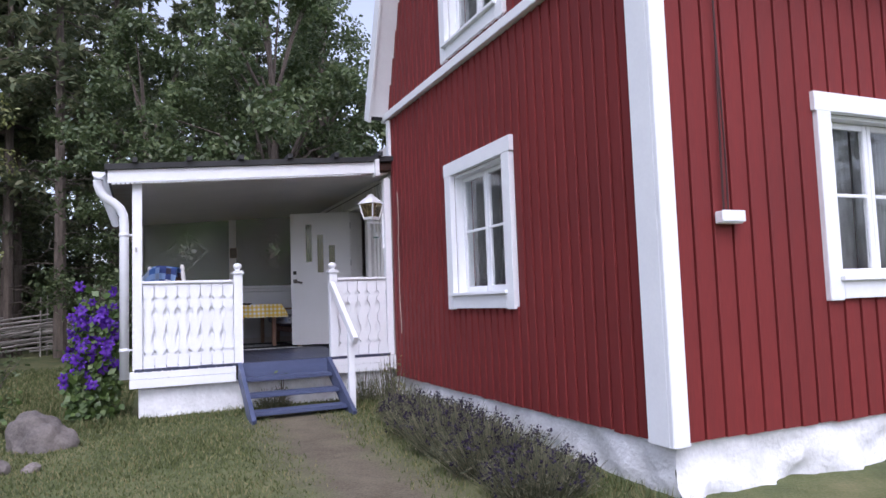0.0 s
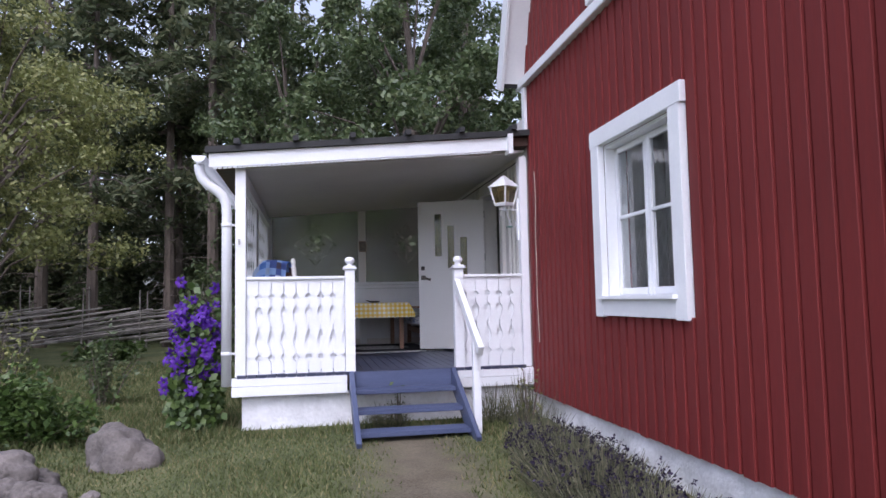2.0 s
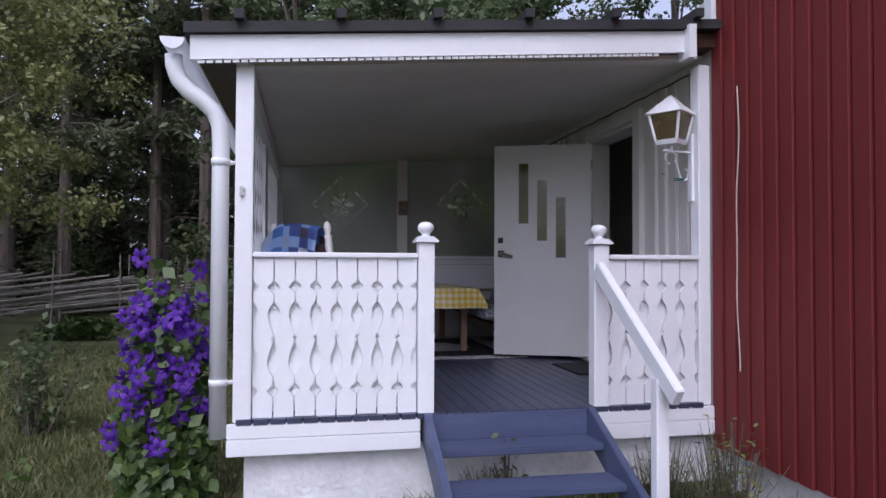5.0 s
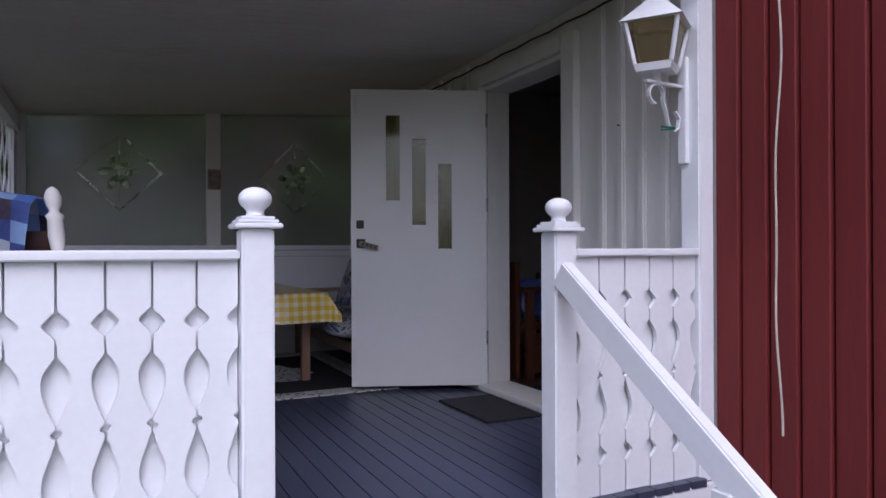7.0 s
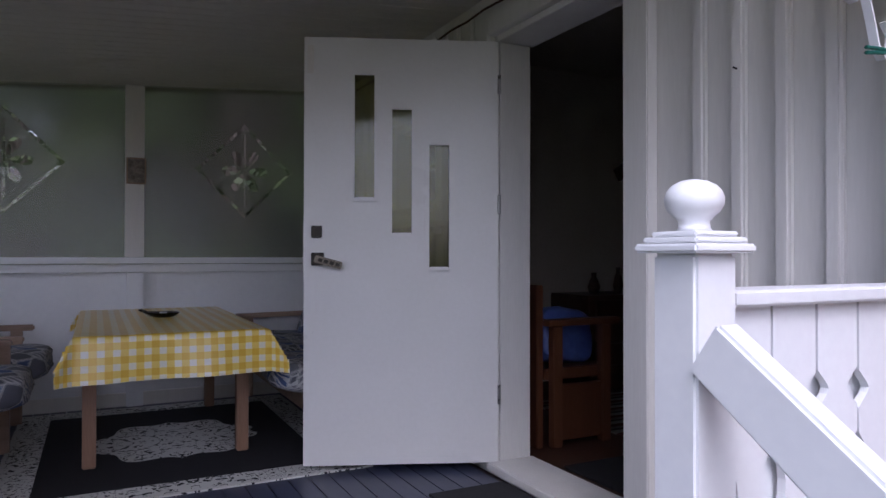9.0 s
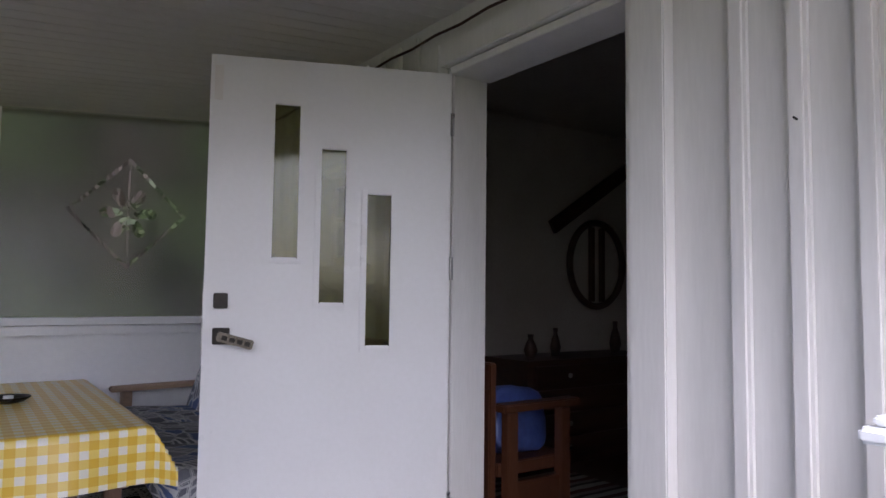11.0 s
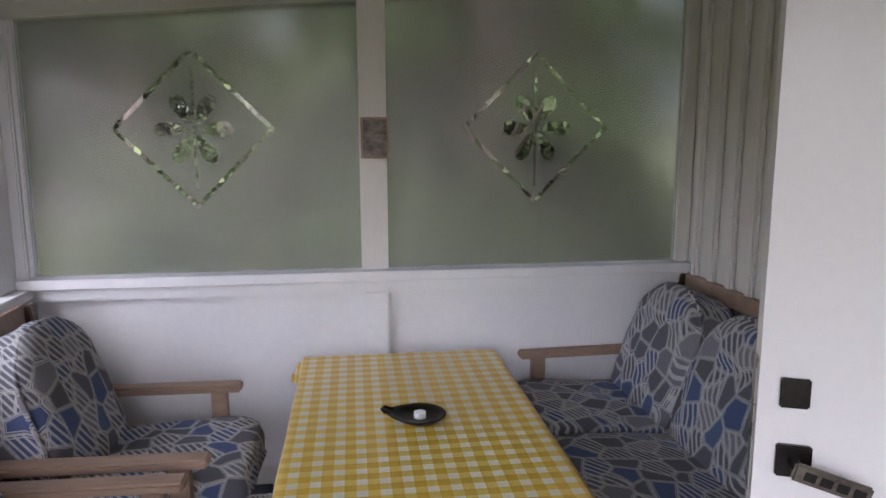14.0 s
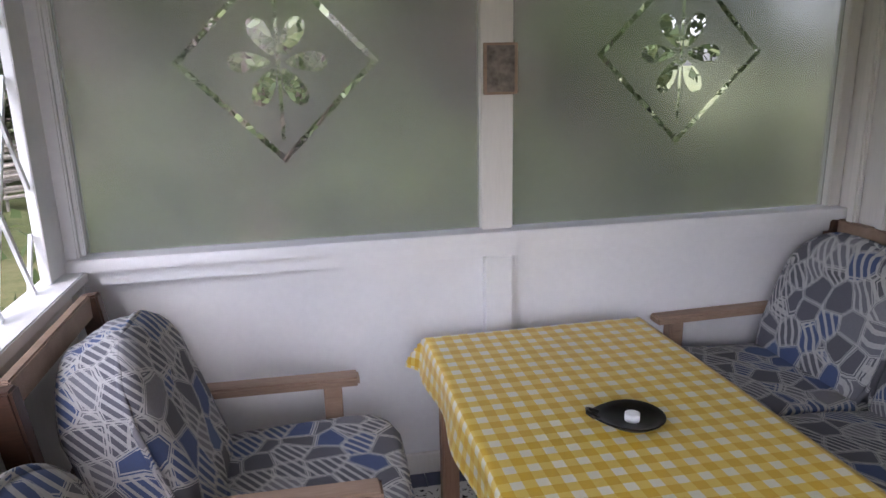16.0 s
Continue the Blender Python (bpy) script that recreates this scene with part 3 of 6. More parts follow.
# left side of the porch: low panel, sill, white end post, lattice
ls = thing("wall_porch_side", "low boarded porch side wall with a white cap", "wall", "", "structure")
part("panel", B(XL + 0.01, XL + 0.06, YF + 0.055, YB - 0.07, DECK - 0.02, 1.86), CREAM, ls)
part("cap", B(XL, XL + 0.12, YF + 0.052, YB - 0.062, 1.862, 1.90, bevel=0.004), WHITE, ls)
part("rail", B(XL + 0.062, XL + 0.085, YF + 0.055, YB - 0.07, 1.70, 1.79, bevel=0.004), CREAM, ls)
part("top_beam", B(XL + 0.01, XL + 0.09, YF + 0.055, YB - 0.065, 2.83, 2.96, bevel=0.004), WHITE, ls)
part("mid_board", B(XL + 0.03, XL + 0.06, 10.05, 10.40, 1.902, 2.828, bevel=0.003), WHITE, ls)
part("end_board", B(XL + 0.03, XL + 0.06, 12.24, YB - 0.065, 1.902, 2.828, bevel=0.003), WHITE, ls)
lat = thing("lattice", "white wooden diamond lattice in the porch side opening", "lattice")
step, H0, H1 = 0.24, 1.905, 2.825
for sgn, dx in ((1, 0.0), (-1, 0.014)):
    run = (H1 - H0) * 0.52
    y = YF + 0.06 - run
    while y < 12.23:
        a, b = (y, H0), (y + run, H1)
        lo, hi = max(a[0], YF + 0.06), min(b[0], 12.23)
        if hi - lo > 0.05:
            za, zb = H0 + (lo - y) / 0.52, H0 + (hi - y) / 0.52
            if sgn < 0:
                za, zb = H1 + H0 - za, H1 + H0 - zb
            bm = bmesh.new()
            beam(bm, (XL + 0.03 + dx, lo, za), (XL + 0.03 + dx, hi, zb), 0.010, 0.016, up=(0, 1, 0))
            part("slat", bm, WHITE, lat)
        y += step


# carved rail boards
def carved_board(w, seed):
    """A board with shaped edges: with its neighbour it leaves diamonds and drops open."""
    k = [(0.0, .0035), (.118, .0035), (.120, .0045), (.146, .030), (.156, .035), (.166, .030), (.192, .0045), (.194, .0035), (.238, .0035), (.250, .012), (.268, .024), (.292, .033), (.318, .036), (.345, .033),
         (.375, .024), (.410, .011), (.435, .003), (.446, .0035), (.453, .013), (.459, .015), (.465, .013), (.472, .0035), (.482, .003), (.505, .013), (.540, .027), (.575, .035), (.600, .036),
         (.625, .031), (.645, .019), (.664, .0045), (.668, .0035), (.715, .0035), (.717, .0045), (.743, .030), (.753, .035), (.763, .030), (.789, .0045), (.791, .0035), (.925, .0035)]
    verts, faces = [], []
    for z, d in k:
        for yy in (0, 0.017):
            verts += [(d, yy, z), (w - d, yy, z)]
    for i in range(len(k) - 1):
        a, b = 4 * i, 4 * i + 4
        faces += [(a, a + 1, b + 1, b), (a + 2, b + 2, b + 3, a + 3), (a, b, b + 2, a + 2), (a + 1, a + 3, b + 3, b + 1)]
    faces += [(0, 2, 3, 1), (len(verts) - 4, len(verts) - 3, len(verts) - 1, len(verts) - 2)]
    me = bpy.data.meshes.new("board")
    me.from_pydata(verts, [], faces)
    me.materials.append(WHITE)
    return me


def rail(x0, x1, n, label):
    r = thing("porch_railing", label, "railing", "porch railings")
    w = (x1 - x0) / n
    me = carved_board(w, 0)
    for i in range(n):
        b = new("board", me)
        b.parent = r
        b.location = (x0 + i * w, YF - 0.025, DECK - 0.005 + 0.004 * (i % 3))
    part("handrail", B(x0, x1, YF - 0.05, YF + 0.05, 1.862, 1.892, bevel=0.005), WHITE, r)
    part("backing", B(x0, x1, YF + 0.006, YF + 0.018, DECK + 0.03, 1.86), WHITE, r)
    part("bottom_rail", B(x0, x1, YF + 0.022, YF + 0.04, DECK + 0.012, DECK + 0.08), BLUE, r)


rail(-0.018, 0.94, 8, "white carved board railing with diamond and drop cut-outs")
rail(2.163, 2.793, 5, "short white carved board railing beside the red wall")


def newel(x0, x1, z0):
    nw = thing("newel_post", "white square newel post with a moulded cap and ball", "post", "newel posts")
    cx, cy = (x0 + x1) / 2, YF - 0.01
    h = (x1 - x0) / 2
    part("shaft", B(x0, x1, cy - h, cy + h, z0, 1.955, bevel=0.006), WHITE, nw)
    bm = bmesh.new()
    box(bm, cx - h - 0.022, cx + h + 0.022, cy - h - 0.022, cy + h + 0.022, 1.956, 1.972, bevel=0.004)
    box(bm, cx - h - 0.012, cx + h + 0.012, cy - h - 0.012, cy + h + 0.012, 1.973, 1.983, bevel=0.003)
    box(bm, cx - h - 0.002, cx + h + 0.002, cy - h - 0.002, cy + h + 0.002, 1.984, 1.993, bevel=0.003)
    part("cap", bm, WHITE, nw)
    part("ball", lathe(bmesh.new(), cx, cy, [(1.994, .030), (2.000, .027), (2.010, .026), (2.018, .033), (2.027, .043), (2.038, .049), (2.050, .050), (2.062, .046), (2.073, .036), (2.080, .022), (2.083, .006)]), WHITE, nw, smooth=True)


newel(0.943, 1.04, 0.905)
newel(2.062, 2.16, 0.92)

# steps
st = thing("porch_steps", "blue painted open wooden steps, worn at the edges", "steps")
SX0, SX1 = 0.975, 2.05
for x in (SX0, SX1 - 0.045):
    bm = bmesh.new()
    beam(bm, (x + 0.022, 8.20, 0.86), (x + 0.022, 7.13, 0.36), 0.045, 0.19, 0.005)
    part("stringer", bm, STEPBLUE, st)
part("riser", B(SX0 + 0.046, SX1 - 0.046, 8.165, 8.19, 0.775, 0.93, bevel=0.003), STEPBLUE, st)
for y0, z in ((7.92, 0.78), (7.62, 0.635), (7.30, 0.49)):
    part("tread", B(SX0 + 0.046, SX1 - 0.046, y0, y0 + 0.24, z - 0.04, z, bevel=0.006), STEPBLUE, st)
hr = thing("handrail", "white painted sloping wooden handrail with a post", "handrail")
bm = bmesh.new()
beam(bm, (2.08, 8.17, 1.805), (2.095, 7.255, 1.165), 0.05, 0.10, 0.006)
part("rail", bm, WHITE, hr)
part("post", B(2.06, 2.13, 7.40, 7.47, 0.36, 1.24, bevel=0.005), WHITE, hr)

# downpipe and gutter
dp = thing("downpipe", "white metal downpipe with a gutter end and brackets", "downpipe")
bm = bmesh.new()
tube(bm, [(-0.455, 8.17, 2.99), (-0.452, 8.17, 2.93), (-0.43, 8.175, 2.86), (-0.38, 8.18, 2.80), (-0.30, 8.19, 2.745), (-0.24, 8.20, 2.69), (-0.207, 8.20, 2.61), (-0.20, 8.20, 2.5), (-0.2, 8.20, 0.84)], 0.048, 16)
part("pipe", bm, ZINC, dp, smooth=True)
bm = bmesh.new()
ys = (YF - 0.18, YB + 0.3)
sec = [(math.cos(a), math.sin(a)) for a in np.linspace(math.pi, 2 * math.pi, 11)]
ring = [[bm.verts.new((-0.445 + 0.065 * c, y, 3.06 + 0.065 * s)) for c, s in sec] for y in ys]
for a, b in zip(range(10), range(1, 11)):
    bm.faces.new((ring[0][a], ring[0][b], ring[1][b], ring[1][a]))
bmesh.ops.solidify(bm, geom=bm.faces[:], thickness=0.004)
bm.faces.new([bm.verts.new((-0.445 + 0.065 * c, YF - 0.185, 3.06 + 0.065 * s)) for c, s in sec])
part("gutter", bm, ZINC, dp)
for z in (2.40, 1.15):
    bm = bmesh.new()
    tube(bm, [(-0.2, 8.20, z), (-0.118, 8.21, z)], 0.012, 8)
    part("bracket", bm, ZINC, dp)
    part("collar", lathe(bmesh.new(), -0.2, 8.20, [(z - 0.02, .053), (z + 0.02, .053)], 16), ZINC, dp, smooth=True)

# ---- door ----
HX, HY = XW + 0.012, 10.165       # hinge
EX, EY = 2.05, 10.51              # free edge
ang = math.atan2(EY - HY, EX - HX)
WID = math.hypot(EX - HX, EY - HY)
door = thing("door_1", "white flush entrance door standing open, three slim staggered glass panes", "door", "", "structure")
door.location, door.rotation_euler = (HX, HY, 0), (0, 0, ang)


def dpart(name, bm, mat, parent=None, label="", smooth=False):
    """A part in the leaf's own axes: x from the hinge, y towards the room side, z up."""
    me = bpy.data.meshes.new(name)
    bmesh.ops.recalc_face_normals(bm, faces=bm.faces)
    bm.to_mesh(me)
    bm.free()
    me.materials.append(mat)
    if smooth:
        me.polygons.foreach_set("use_smooth", [True] * len(me.polygons))
    ob = new(name, me)
    ob.parent = parent or door
    if label:
        ob["label"] = label
    return ob


# the visible face is at y = 0 (towards the steps), the leaf lies at y < 0
D0, D1 = 0.975, 2.971
holes = []
for uc, z0, z1 in ((0.63, 2.22, 2.80), (0.455, 2.055, 2.64), (0.28, 1.895, 2.475)):
    holes.append((uc - 0.05, uc + 0.05, z0, z1))
leaf = wall_with_holes(bmesh.new(), "x", -0.045, 0.045, 0.0, WID, D0, D1, holes)
dpart("leaf", leaf, DOORW)
for a, b, c, d in holes:
    g = dpart("pane", B(a, b, -0.016, -0.010, c, d), DOORGLASS, None, "leaded glass pane, its olive tint standing in for the reflected lawn")
    g.visible_shadow = False
    for i, (p, q, r, s) in enumerate(((a - 0.018, a + 0.004, c - 0.018, d + 0.018), (b - 0.004, b + 0.018, c - 0.018, d + 0.018), (a + 0.005, b - 0.005, c - 0.018, c + 0.004), (a + 0.005, b - 0.005, d - 0.004, d + 0.018))):
        dpart("bead", B(p, q, 0.0005, 0.013, r, s, bevel=0.003), DOORW, g)
    # leading
    zz = c
    while zz < d:
        for sg in (1, -1):
            bm = bmesh.new()
            xa, xb = (a, b) if sg > 0 else (b, a)
            if zz + 0.1 < d:
                beam(bm, (xa, -0.0085, zz), (xb, -0.0085, zz + 0.1), 0.0010, 0.0010)
                dpart("leading", bm, IRON, g)
            else:
                bm.free()
        zz += 0.1
dpart("lock_plate", B(WID - 0.085, WID - 0.035, 0.0005, 0.012, 2.035, 2.09, bevel=0.003), IRON, None, "dark bronze lock plate")
hd = dpart("handle", B(WID - 0.095, WID - 0.035, 0.0005, 0.014, 1.905, 1.965, bevel=0.003), IRON, None, "dark bronze lever handle")
bm = bmesh.new()
tube(bm, [(WID - 0.065, 0.012, 1.935), (WID - 0.065, 0.05, 1.935)], 0.011, 10)
dpart("spindle", bm, IRON, hd)
bm = bmesh.new()
beam(bm, (WID - 0.055, 0.053, 1.938), (WID - 0.180, 0.053, 1.904), 0.012, 0.034, 0.004)
dpart("lever", bm, BRONZE, hd, "worn bronze lever with a dark inlay")
bm = bmesh.new()
for k in range(4):
    t = 0.14 + 0.21 * k
    pa, pb = (WID - 0.055 - 0.125 * t, 0.0595, 1.938 - 0.034 * t), (WID - 0.055 - 0.125 * (t + 0.15), 0.0595, 1.938 - 0.034 * (t + 0.15))
    beam(bm, pa, pb, 0.003, 0.016)
dpart("inlay", bm, IRON, hd, "dark pierced inlay")
dpart("edge_plate", B(WID + 0.0005, WID + 0.004, -0.035, -0.012, 1.86, 2.12), STEEL)
dpart("strike", B(WID - 0.045, WID - 0.015, 0.0005, 0.006, 2.80, 2.93, bevel=0.002), CEIL)
for z in (1.25, 2.15, 2.72):
    bm = bmesh.new()
    tube(bm, [(-0.006, 0.004, z), (-0.006, 0.004, z + 0.09)], 0.008, 10)
    dpart("hinge", bm, STEEL)

fr = thing("door_frame", "white painted door frame and casing with threshold", "door frame", "", "structure")
part("jamb", B(XW - 0.0, XW + 0.2, 9.252, 9.285, DECK + 0.03, 2.995, bevel=0.003), CREAM, fr)
part("jamb", B(XW + 0.03, XW + 0.2, 10.170, 10.188, DECK + 0.03, 2.995, bevel=0.003), CREAM, fr)
part("head", B(XW, XW + 0.2, 9.286, 10.154, 2.965, 2.995, bevel=0.003), CREAM, fr)
part("casing", B(XW - 0.03, XW + 0.018, 9.13, 9.25, DECK, 3.09, bevel=0.004), CREAM, fr)
part("casing", B(XW - 0.03, XW + 0.018, 10.195, 10.29, DECK, 3.09, bevel=0.004), CREAM, fr)
part("casing", B(XW - 0.028, XW + 0.018, 9.251, 10.194, 3.0, 3.09, bevel=0.004), CREAM, fr)
part("threshold", B(XW - 0.05, XW + 0.2, 9.286, 10.154, DECK + 0.004, DECK + 0.045, bevel=0.005), CREAM, fr, "worn pale threshold")

# ---- table ----
tb = thing("table", "wooden table standing on the rug, covered by a cloth", "table")
TX0, TX1, TY0, TY1, TZ = 1.105, 1.925, 10.66, 12.26, 1.600
part("tabletop", B(TX0 + 0.01, TX1 - 0.01, TY0 + 0.01, TY1 - 0.01, TZ - 0.03, TZ - 0.002, bevel=0.004), TABLEWOOD, tb)
for x in (TX0 + 0.06, TX1 - 0.06):
    for y in (TY0 + 0.35, TY1 - 0.1):
        part("leg", B(x - 0.03, x + 0.03, y - 0.03, y + 0.03, DECK + 0.012, TZ - 0.032, bevel=0.006), TABLEWOOD, tb)
for y in (TY0 + 0.34, TY1 - 0.11):
    part("apron", B(TX0 + 0.095, TX1 - 0.095, y, y + 0.02, TZ - 0.12, TZ - 0.033), TABLEWOOD, tb)


# ---- tablecloth ----
def gingham():
    m = bpy.data.materials.new("yellow_gingham_oilcloth")
    m.use_nodes = True
    nt = m.node_tree
    b = nt.nodes["Principled BSDF"]
    uv = nt.nodes.new("ShaderNodeUVMap")
    sep = nt.nodes.new("ShaderNodeSeparateXYZ")
    nt.links.new(uv.outputs[0], sep.inputs[0])
    bands = []
    for k in (0, 1):
        fr_ = calc(nt, "FRACT", calc(nt, "DIVIDE", sep.outputs[k], 0.062))
        bands.append(calc(nt, "LESS_THAN", fr_, 0.52))
    both = calc(nt, "MULTIPLY", *bands)
    some = calc(nt, "MAXIMUM", *bands)
    c = mixc(nt, some, (0.80, 0.77, 0.65), (0.80, 0.60, 0.12))
    c = mixc(nt, both, c, (0.72, 0.44, 0.015))
    c = mixc(nt, calc(nt, "MULTIPLY", noise_tex(nt, 4, 4), 0.18), c, (0.5, 0.4, 0.25))
    nt.links.new(c, b.inputs["Base Color"])
    b.inputs["Roughness"].default_value = 0.28
    bp = nt.nodes.new("ShaderNodeBump")
    bp.inputs["Strength"].default_value, bp.inputs["Distance"].default_value = 0.3, 0.004
    nt.links.new(noise_tex(nt, 14, 3), bp.inputs["Height"])
    nt.links.new(bp.outputs[0], b.inputs["Normal"])
    return m


def tablecloth():
    drop = {"x0": 0.14, "x1": 0.15, "y0": 0.21, "y1": 0.12}
    L, W = TY1 - TY0, TX1 - TX0
    ss = np.linspace(-drop["x0"], W + drop["x1"], 56)
    ts = np.linspace(-drop["y0"], L + drop["y1"], 90)
    bm = bmesh.new()
    uvl = bm.loops.layers.uv.new("UVMap")
    grid = []
    for t in ts:
        row = []
        for s in ss:
            ox, oy = max(-s, s - W, 0.0), max(-t, t - L, 0.0)
            sx, sy = (-1 if s < 0 else 1), (-1 if t < 0 else 1)
            x, y = min(max(s, 0), W), min(max(t, 0), L)
            d = max(ox, oy)
            # the drop flares a little and folds in waves; corners stand out in cones
            flare = 0.10 * d + 0.5 * min(ox, oy) + (0.016 * math.sin(13 * (t if ox > oy else s) + 0.7) * d / 0.2)
            x += sx * (min(ox, 0.004) + (flare if ox >= oy and ox > 0 else 0) + (0.45 * min(ox, oy) if oy > ox > 0 else 0))
            y += sy * (min(oy, 0.004) + (flare if oy > ox else 0) + (0.45 * min(ox, oy) if ox >= oy > 0 else 0))
            z = TZ + 0.004 - max(0, d - 0.004) * 0.97 + (0.0015 * noise.noise((s * 7, t * 7, 0)) if d == 0 else 0)
            row.append(bm.verts.new((TX0 + x, TY0 + y, z)))
        grid.append(row)
    for j in range(len(ts) - 1):
        for i in range(len(ss) - 1):
            f = bm.faces.new((grid[j][i], grid[j][i + 1], grid[j + 1][i + 1], grid[j + 1][i]))
            for lp, (a, c) in zip(f.loops, ((i, j), (i + 1, j), (i + 1, j + 1), (i, j + 1))):
                lp[uvl].uv = (ss[a] + 0.5, ts[c] + 0.5)
    return bm


cloth = part("tablecloth", tablecloth(), gingham(), None, "", True)
tagged(cloth, "yellow and white checked oilcloth draped over the table", "tablecloth")

dish = thing("candle_dish", "black cast-iron leaf-shaped dish with a white tealight", "candle holder")
bm = bmesh.new()
DX, DY, DZ = 1.527, 11.52, TZ + 0.0065
lathe(bm, DX, DY, [(DZ, .045), (DZ + .004, .060), (DZ + .016, .078), (DZ + .024, .086), (DZ + .026, .083), (DZ + .016, .070), (DZ + .008, .048)], 28)
for v in bm.verts:
    k = max(0.0, (DX - v.co.x) / 0.086)
    v.co.x -= 0.03 * k ** 3
    v.co.z += 0.012 * k ** 3
part("bowl", bm, IRON, dish, smooth=True)
bm = bmesh.new()
tube(bm, [(DX - 0.085, DY + 0.028, DZ + .030), (DX - 0.115, DY + 0.03, DZ + .040), (DX - 0.122, DY + 0.008, DZ + .041), (DX - 0.115, DY - 0.010, DZ + .038), (DX - 0.098, DY - 0.004, DZ + .032)], 0.006, 8)
part("handle", bm, IRON, dish, smooth=True)
part("candle", lathe(bmesh.new(), DX, DY, [(DZ + .008, .02), (DZ + .028, .02), (DZ + .028, .015), (DZ + .024, .003)], 16), WHITE, dish, "white tealight", True)


# ---- cushions and seats ----
def fabric():
    """Woven upholstery: grey and blue patches with pale bands and striped cells."""
    m = bpy.data.materials.new("patchwork_upholstery")
    m.use_nodes = True
    nt = m.node_tree
    b = nt.nodes["Principled BSDF"]
    tc = nt.nodes.new("ShaderNodeTexCoord")
    def cells(feature, scale):
        v = nt.nodes.new("ShaderNodeTexVoronoi")
        v.feature = feature
        v.inputs["Scale"].default_value = scale
        v.inputs["Randomness"].default_value = 0.85
        nt.links.new(tc.outputs["Object"], v.inputs["Vector"])
        return v
    edge, cell = cells("DISTANCE_TO_EDGE", 11.0), cells("F1", 11.0)
    sc = nt.nodes.new("ShaderNodeSeparateColor")
    nt.links.new(cell.outputs["Color"], sc.inputs[0])
    base = ramp(nt, sc.outputs[0], ((0.0, (0.12, 0.125, 0.15)), (0.36, (0.19, 0.195, 0.22)), (0.54, (0.11, 0.115, 0.13)), (0.62, (0.07, 0.11, 0.24)), (0.86, (0.09, 0.14, 0.27)), (0.93, (0.24, 0.24, 0.26))))
    base.node.color_ramp.interpolation = "CONSTANT"
    wv = nt.nodes.new("ShaderNodeTexWave")
    wv.inputs["Scale"].default_value, wv.inputs["Distortion"].default_value = 20.0, 0.3
    wv.bands_direction = "DIAGONAL"
    vr = nt.nodes.new("ShaderNodeVectorRotate")
    vr.inputs["Axis"].default_value = (0.6, 0.5, 0.6)
    nt.links.new(tc.outputs["Object"], vr.inputs["Vector"])
    nt.links.new(calc(nt, "MULTIPLY", sc.outputs[2], 6.28), vr.inputs["Angle"])
    nt.links.new(vr.outputs[0], wv.inputs[0])
    striped = calc(nt, "MULTIPLY", calc(nt, "GREATER_THAN", sc.outputs[1], 0.42), calc(nt, "GREATER_THAN", wv.outputs[1], 0.66))
    c = mixc(nt, striped, base, (0.50, 0.50, 0.50))
    d = edge.outputs["Distance"]
    line = calc(nt, "MAXIMUM", calc(nt, "LESS_THAN", d, 0.026), calc(nt, "MULTIPLY", calc(nt, "GREATER_THAN", d, 0.05), calc(nt, "LESS_THAN", d, 0.075)))
    c = mixc(nt, calc(nt, "MULTIPLY", line, 0.9), c, (0.55, 0.55, 0.54))
    c = mixc(nt, calc(nt, "MULTIPLY", noise_tex(nt, 120, 2), 0.35), c, (0.08, 0.08, 0.09))
    nt.links.new(c, b.inputs["Base Color"])
    b.inputs["Roughness"].default_value = 0.95
    bp = nt.nodes.new("ShaderNodeBump")
    bp.inputs["Strength"].default_value, bp.inputs["Distance"].default_value = 0.5, 0.01
    nt.links.new(noise_tex(nt, 16, 4), bp.inputs["Height"])
    nt.links.new(bp.outputs[0], b.inputs["Normal"])
    return m


FABRIC = fabric()


def cushion(sx, sy, sz, seed, arch=0.0, tuft=0.0):
    """A soft block about the origin; arch rounds its top (z) end, tuft pulls in a crease across the front."""
    bm = bmesh.new()
    nu, nv = 44, 30
    def sg(v, e):
        return math.copysign(abs(v) ** e, v)
    rows = []
    for j in range(nv + 1):
        ph = -math.pi / 2 + math.pi * j / nv
        row = []
        for i in range(nu):
            th = 2 * math.pi * i / nu
            x, y, z = sg(math.cos(ph), .45) * sg(math.cos(th), .45), sg(math.cos(ph), .45) * sg(math.sin(th), .45), sg(math.sin(ph), .45)
            if arch and z > 0:
                y *= 1 - arch * z ** 3
            w = 1 + 0.05 * noise.noise((x * 2 + seed, y * 2, z * 2)) + 0.018 * noise.noise((x * 6 + seed, y * 6, z * 6))
            if tuft:
                w2 = 1 - tuft * (math.exp(-((z + 0.25) / 0.09) ** 2) + 0.6 * math.exp(-((z - 0.35) / 0.08) ** 2)) * (0.6 + 0.4 * math.cos(y * 5))
                x *= w2
            row.append(bm.verts.new((x * sx / 2 * w, y * sy / 2 * w, z * sz / 2 * w)))
        rows.append(row)
    for a, b in zip(rows, rows[1:]):
        for i in range(nu):
            bm.faces.new((a[i], a[(i + 1) % nu], b[(i + 1) % nu], b[i]))
    bmesh.ops.remove_doubles(bm, verts=bm.verts, dist=0.0005)
    return bm


def place(bm, m):
    bmesh.ops.transform(bm, matrix=m, verts=bm.verts)
    return bm


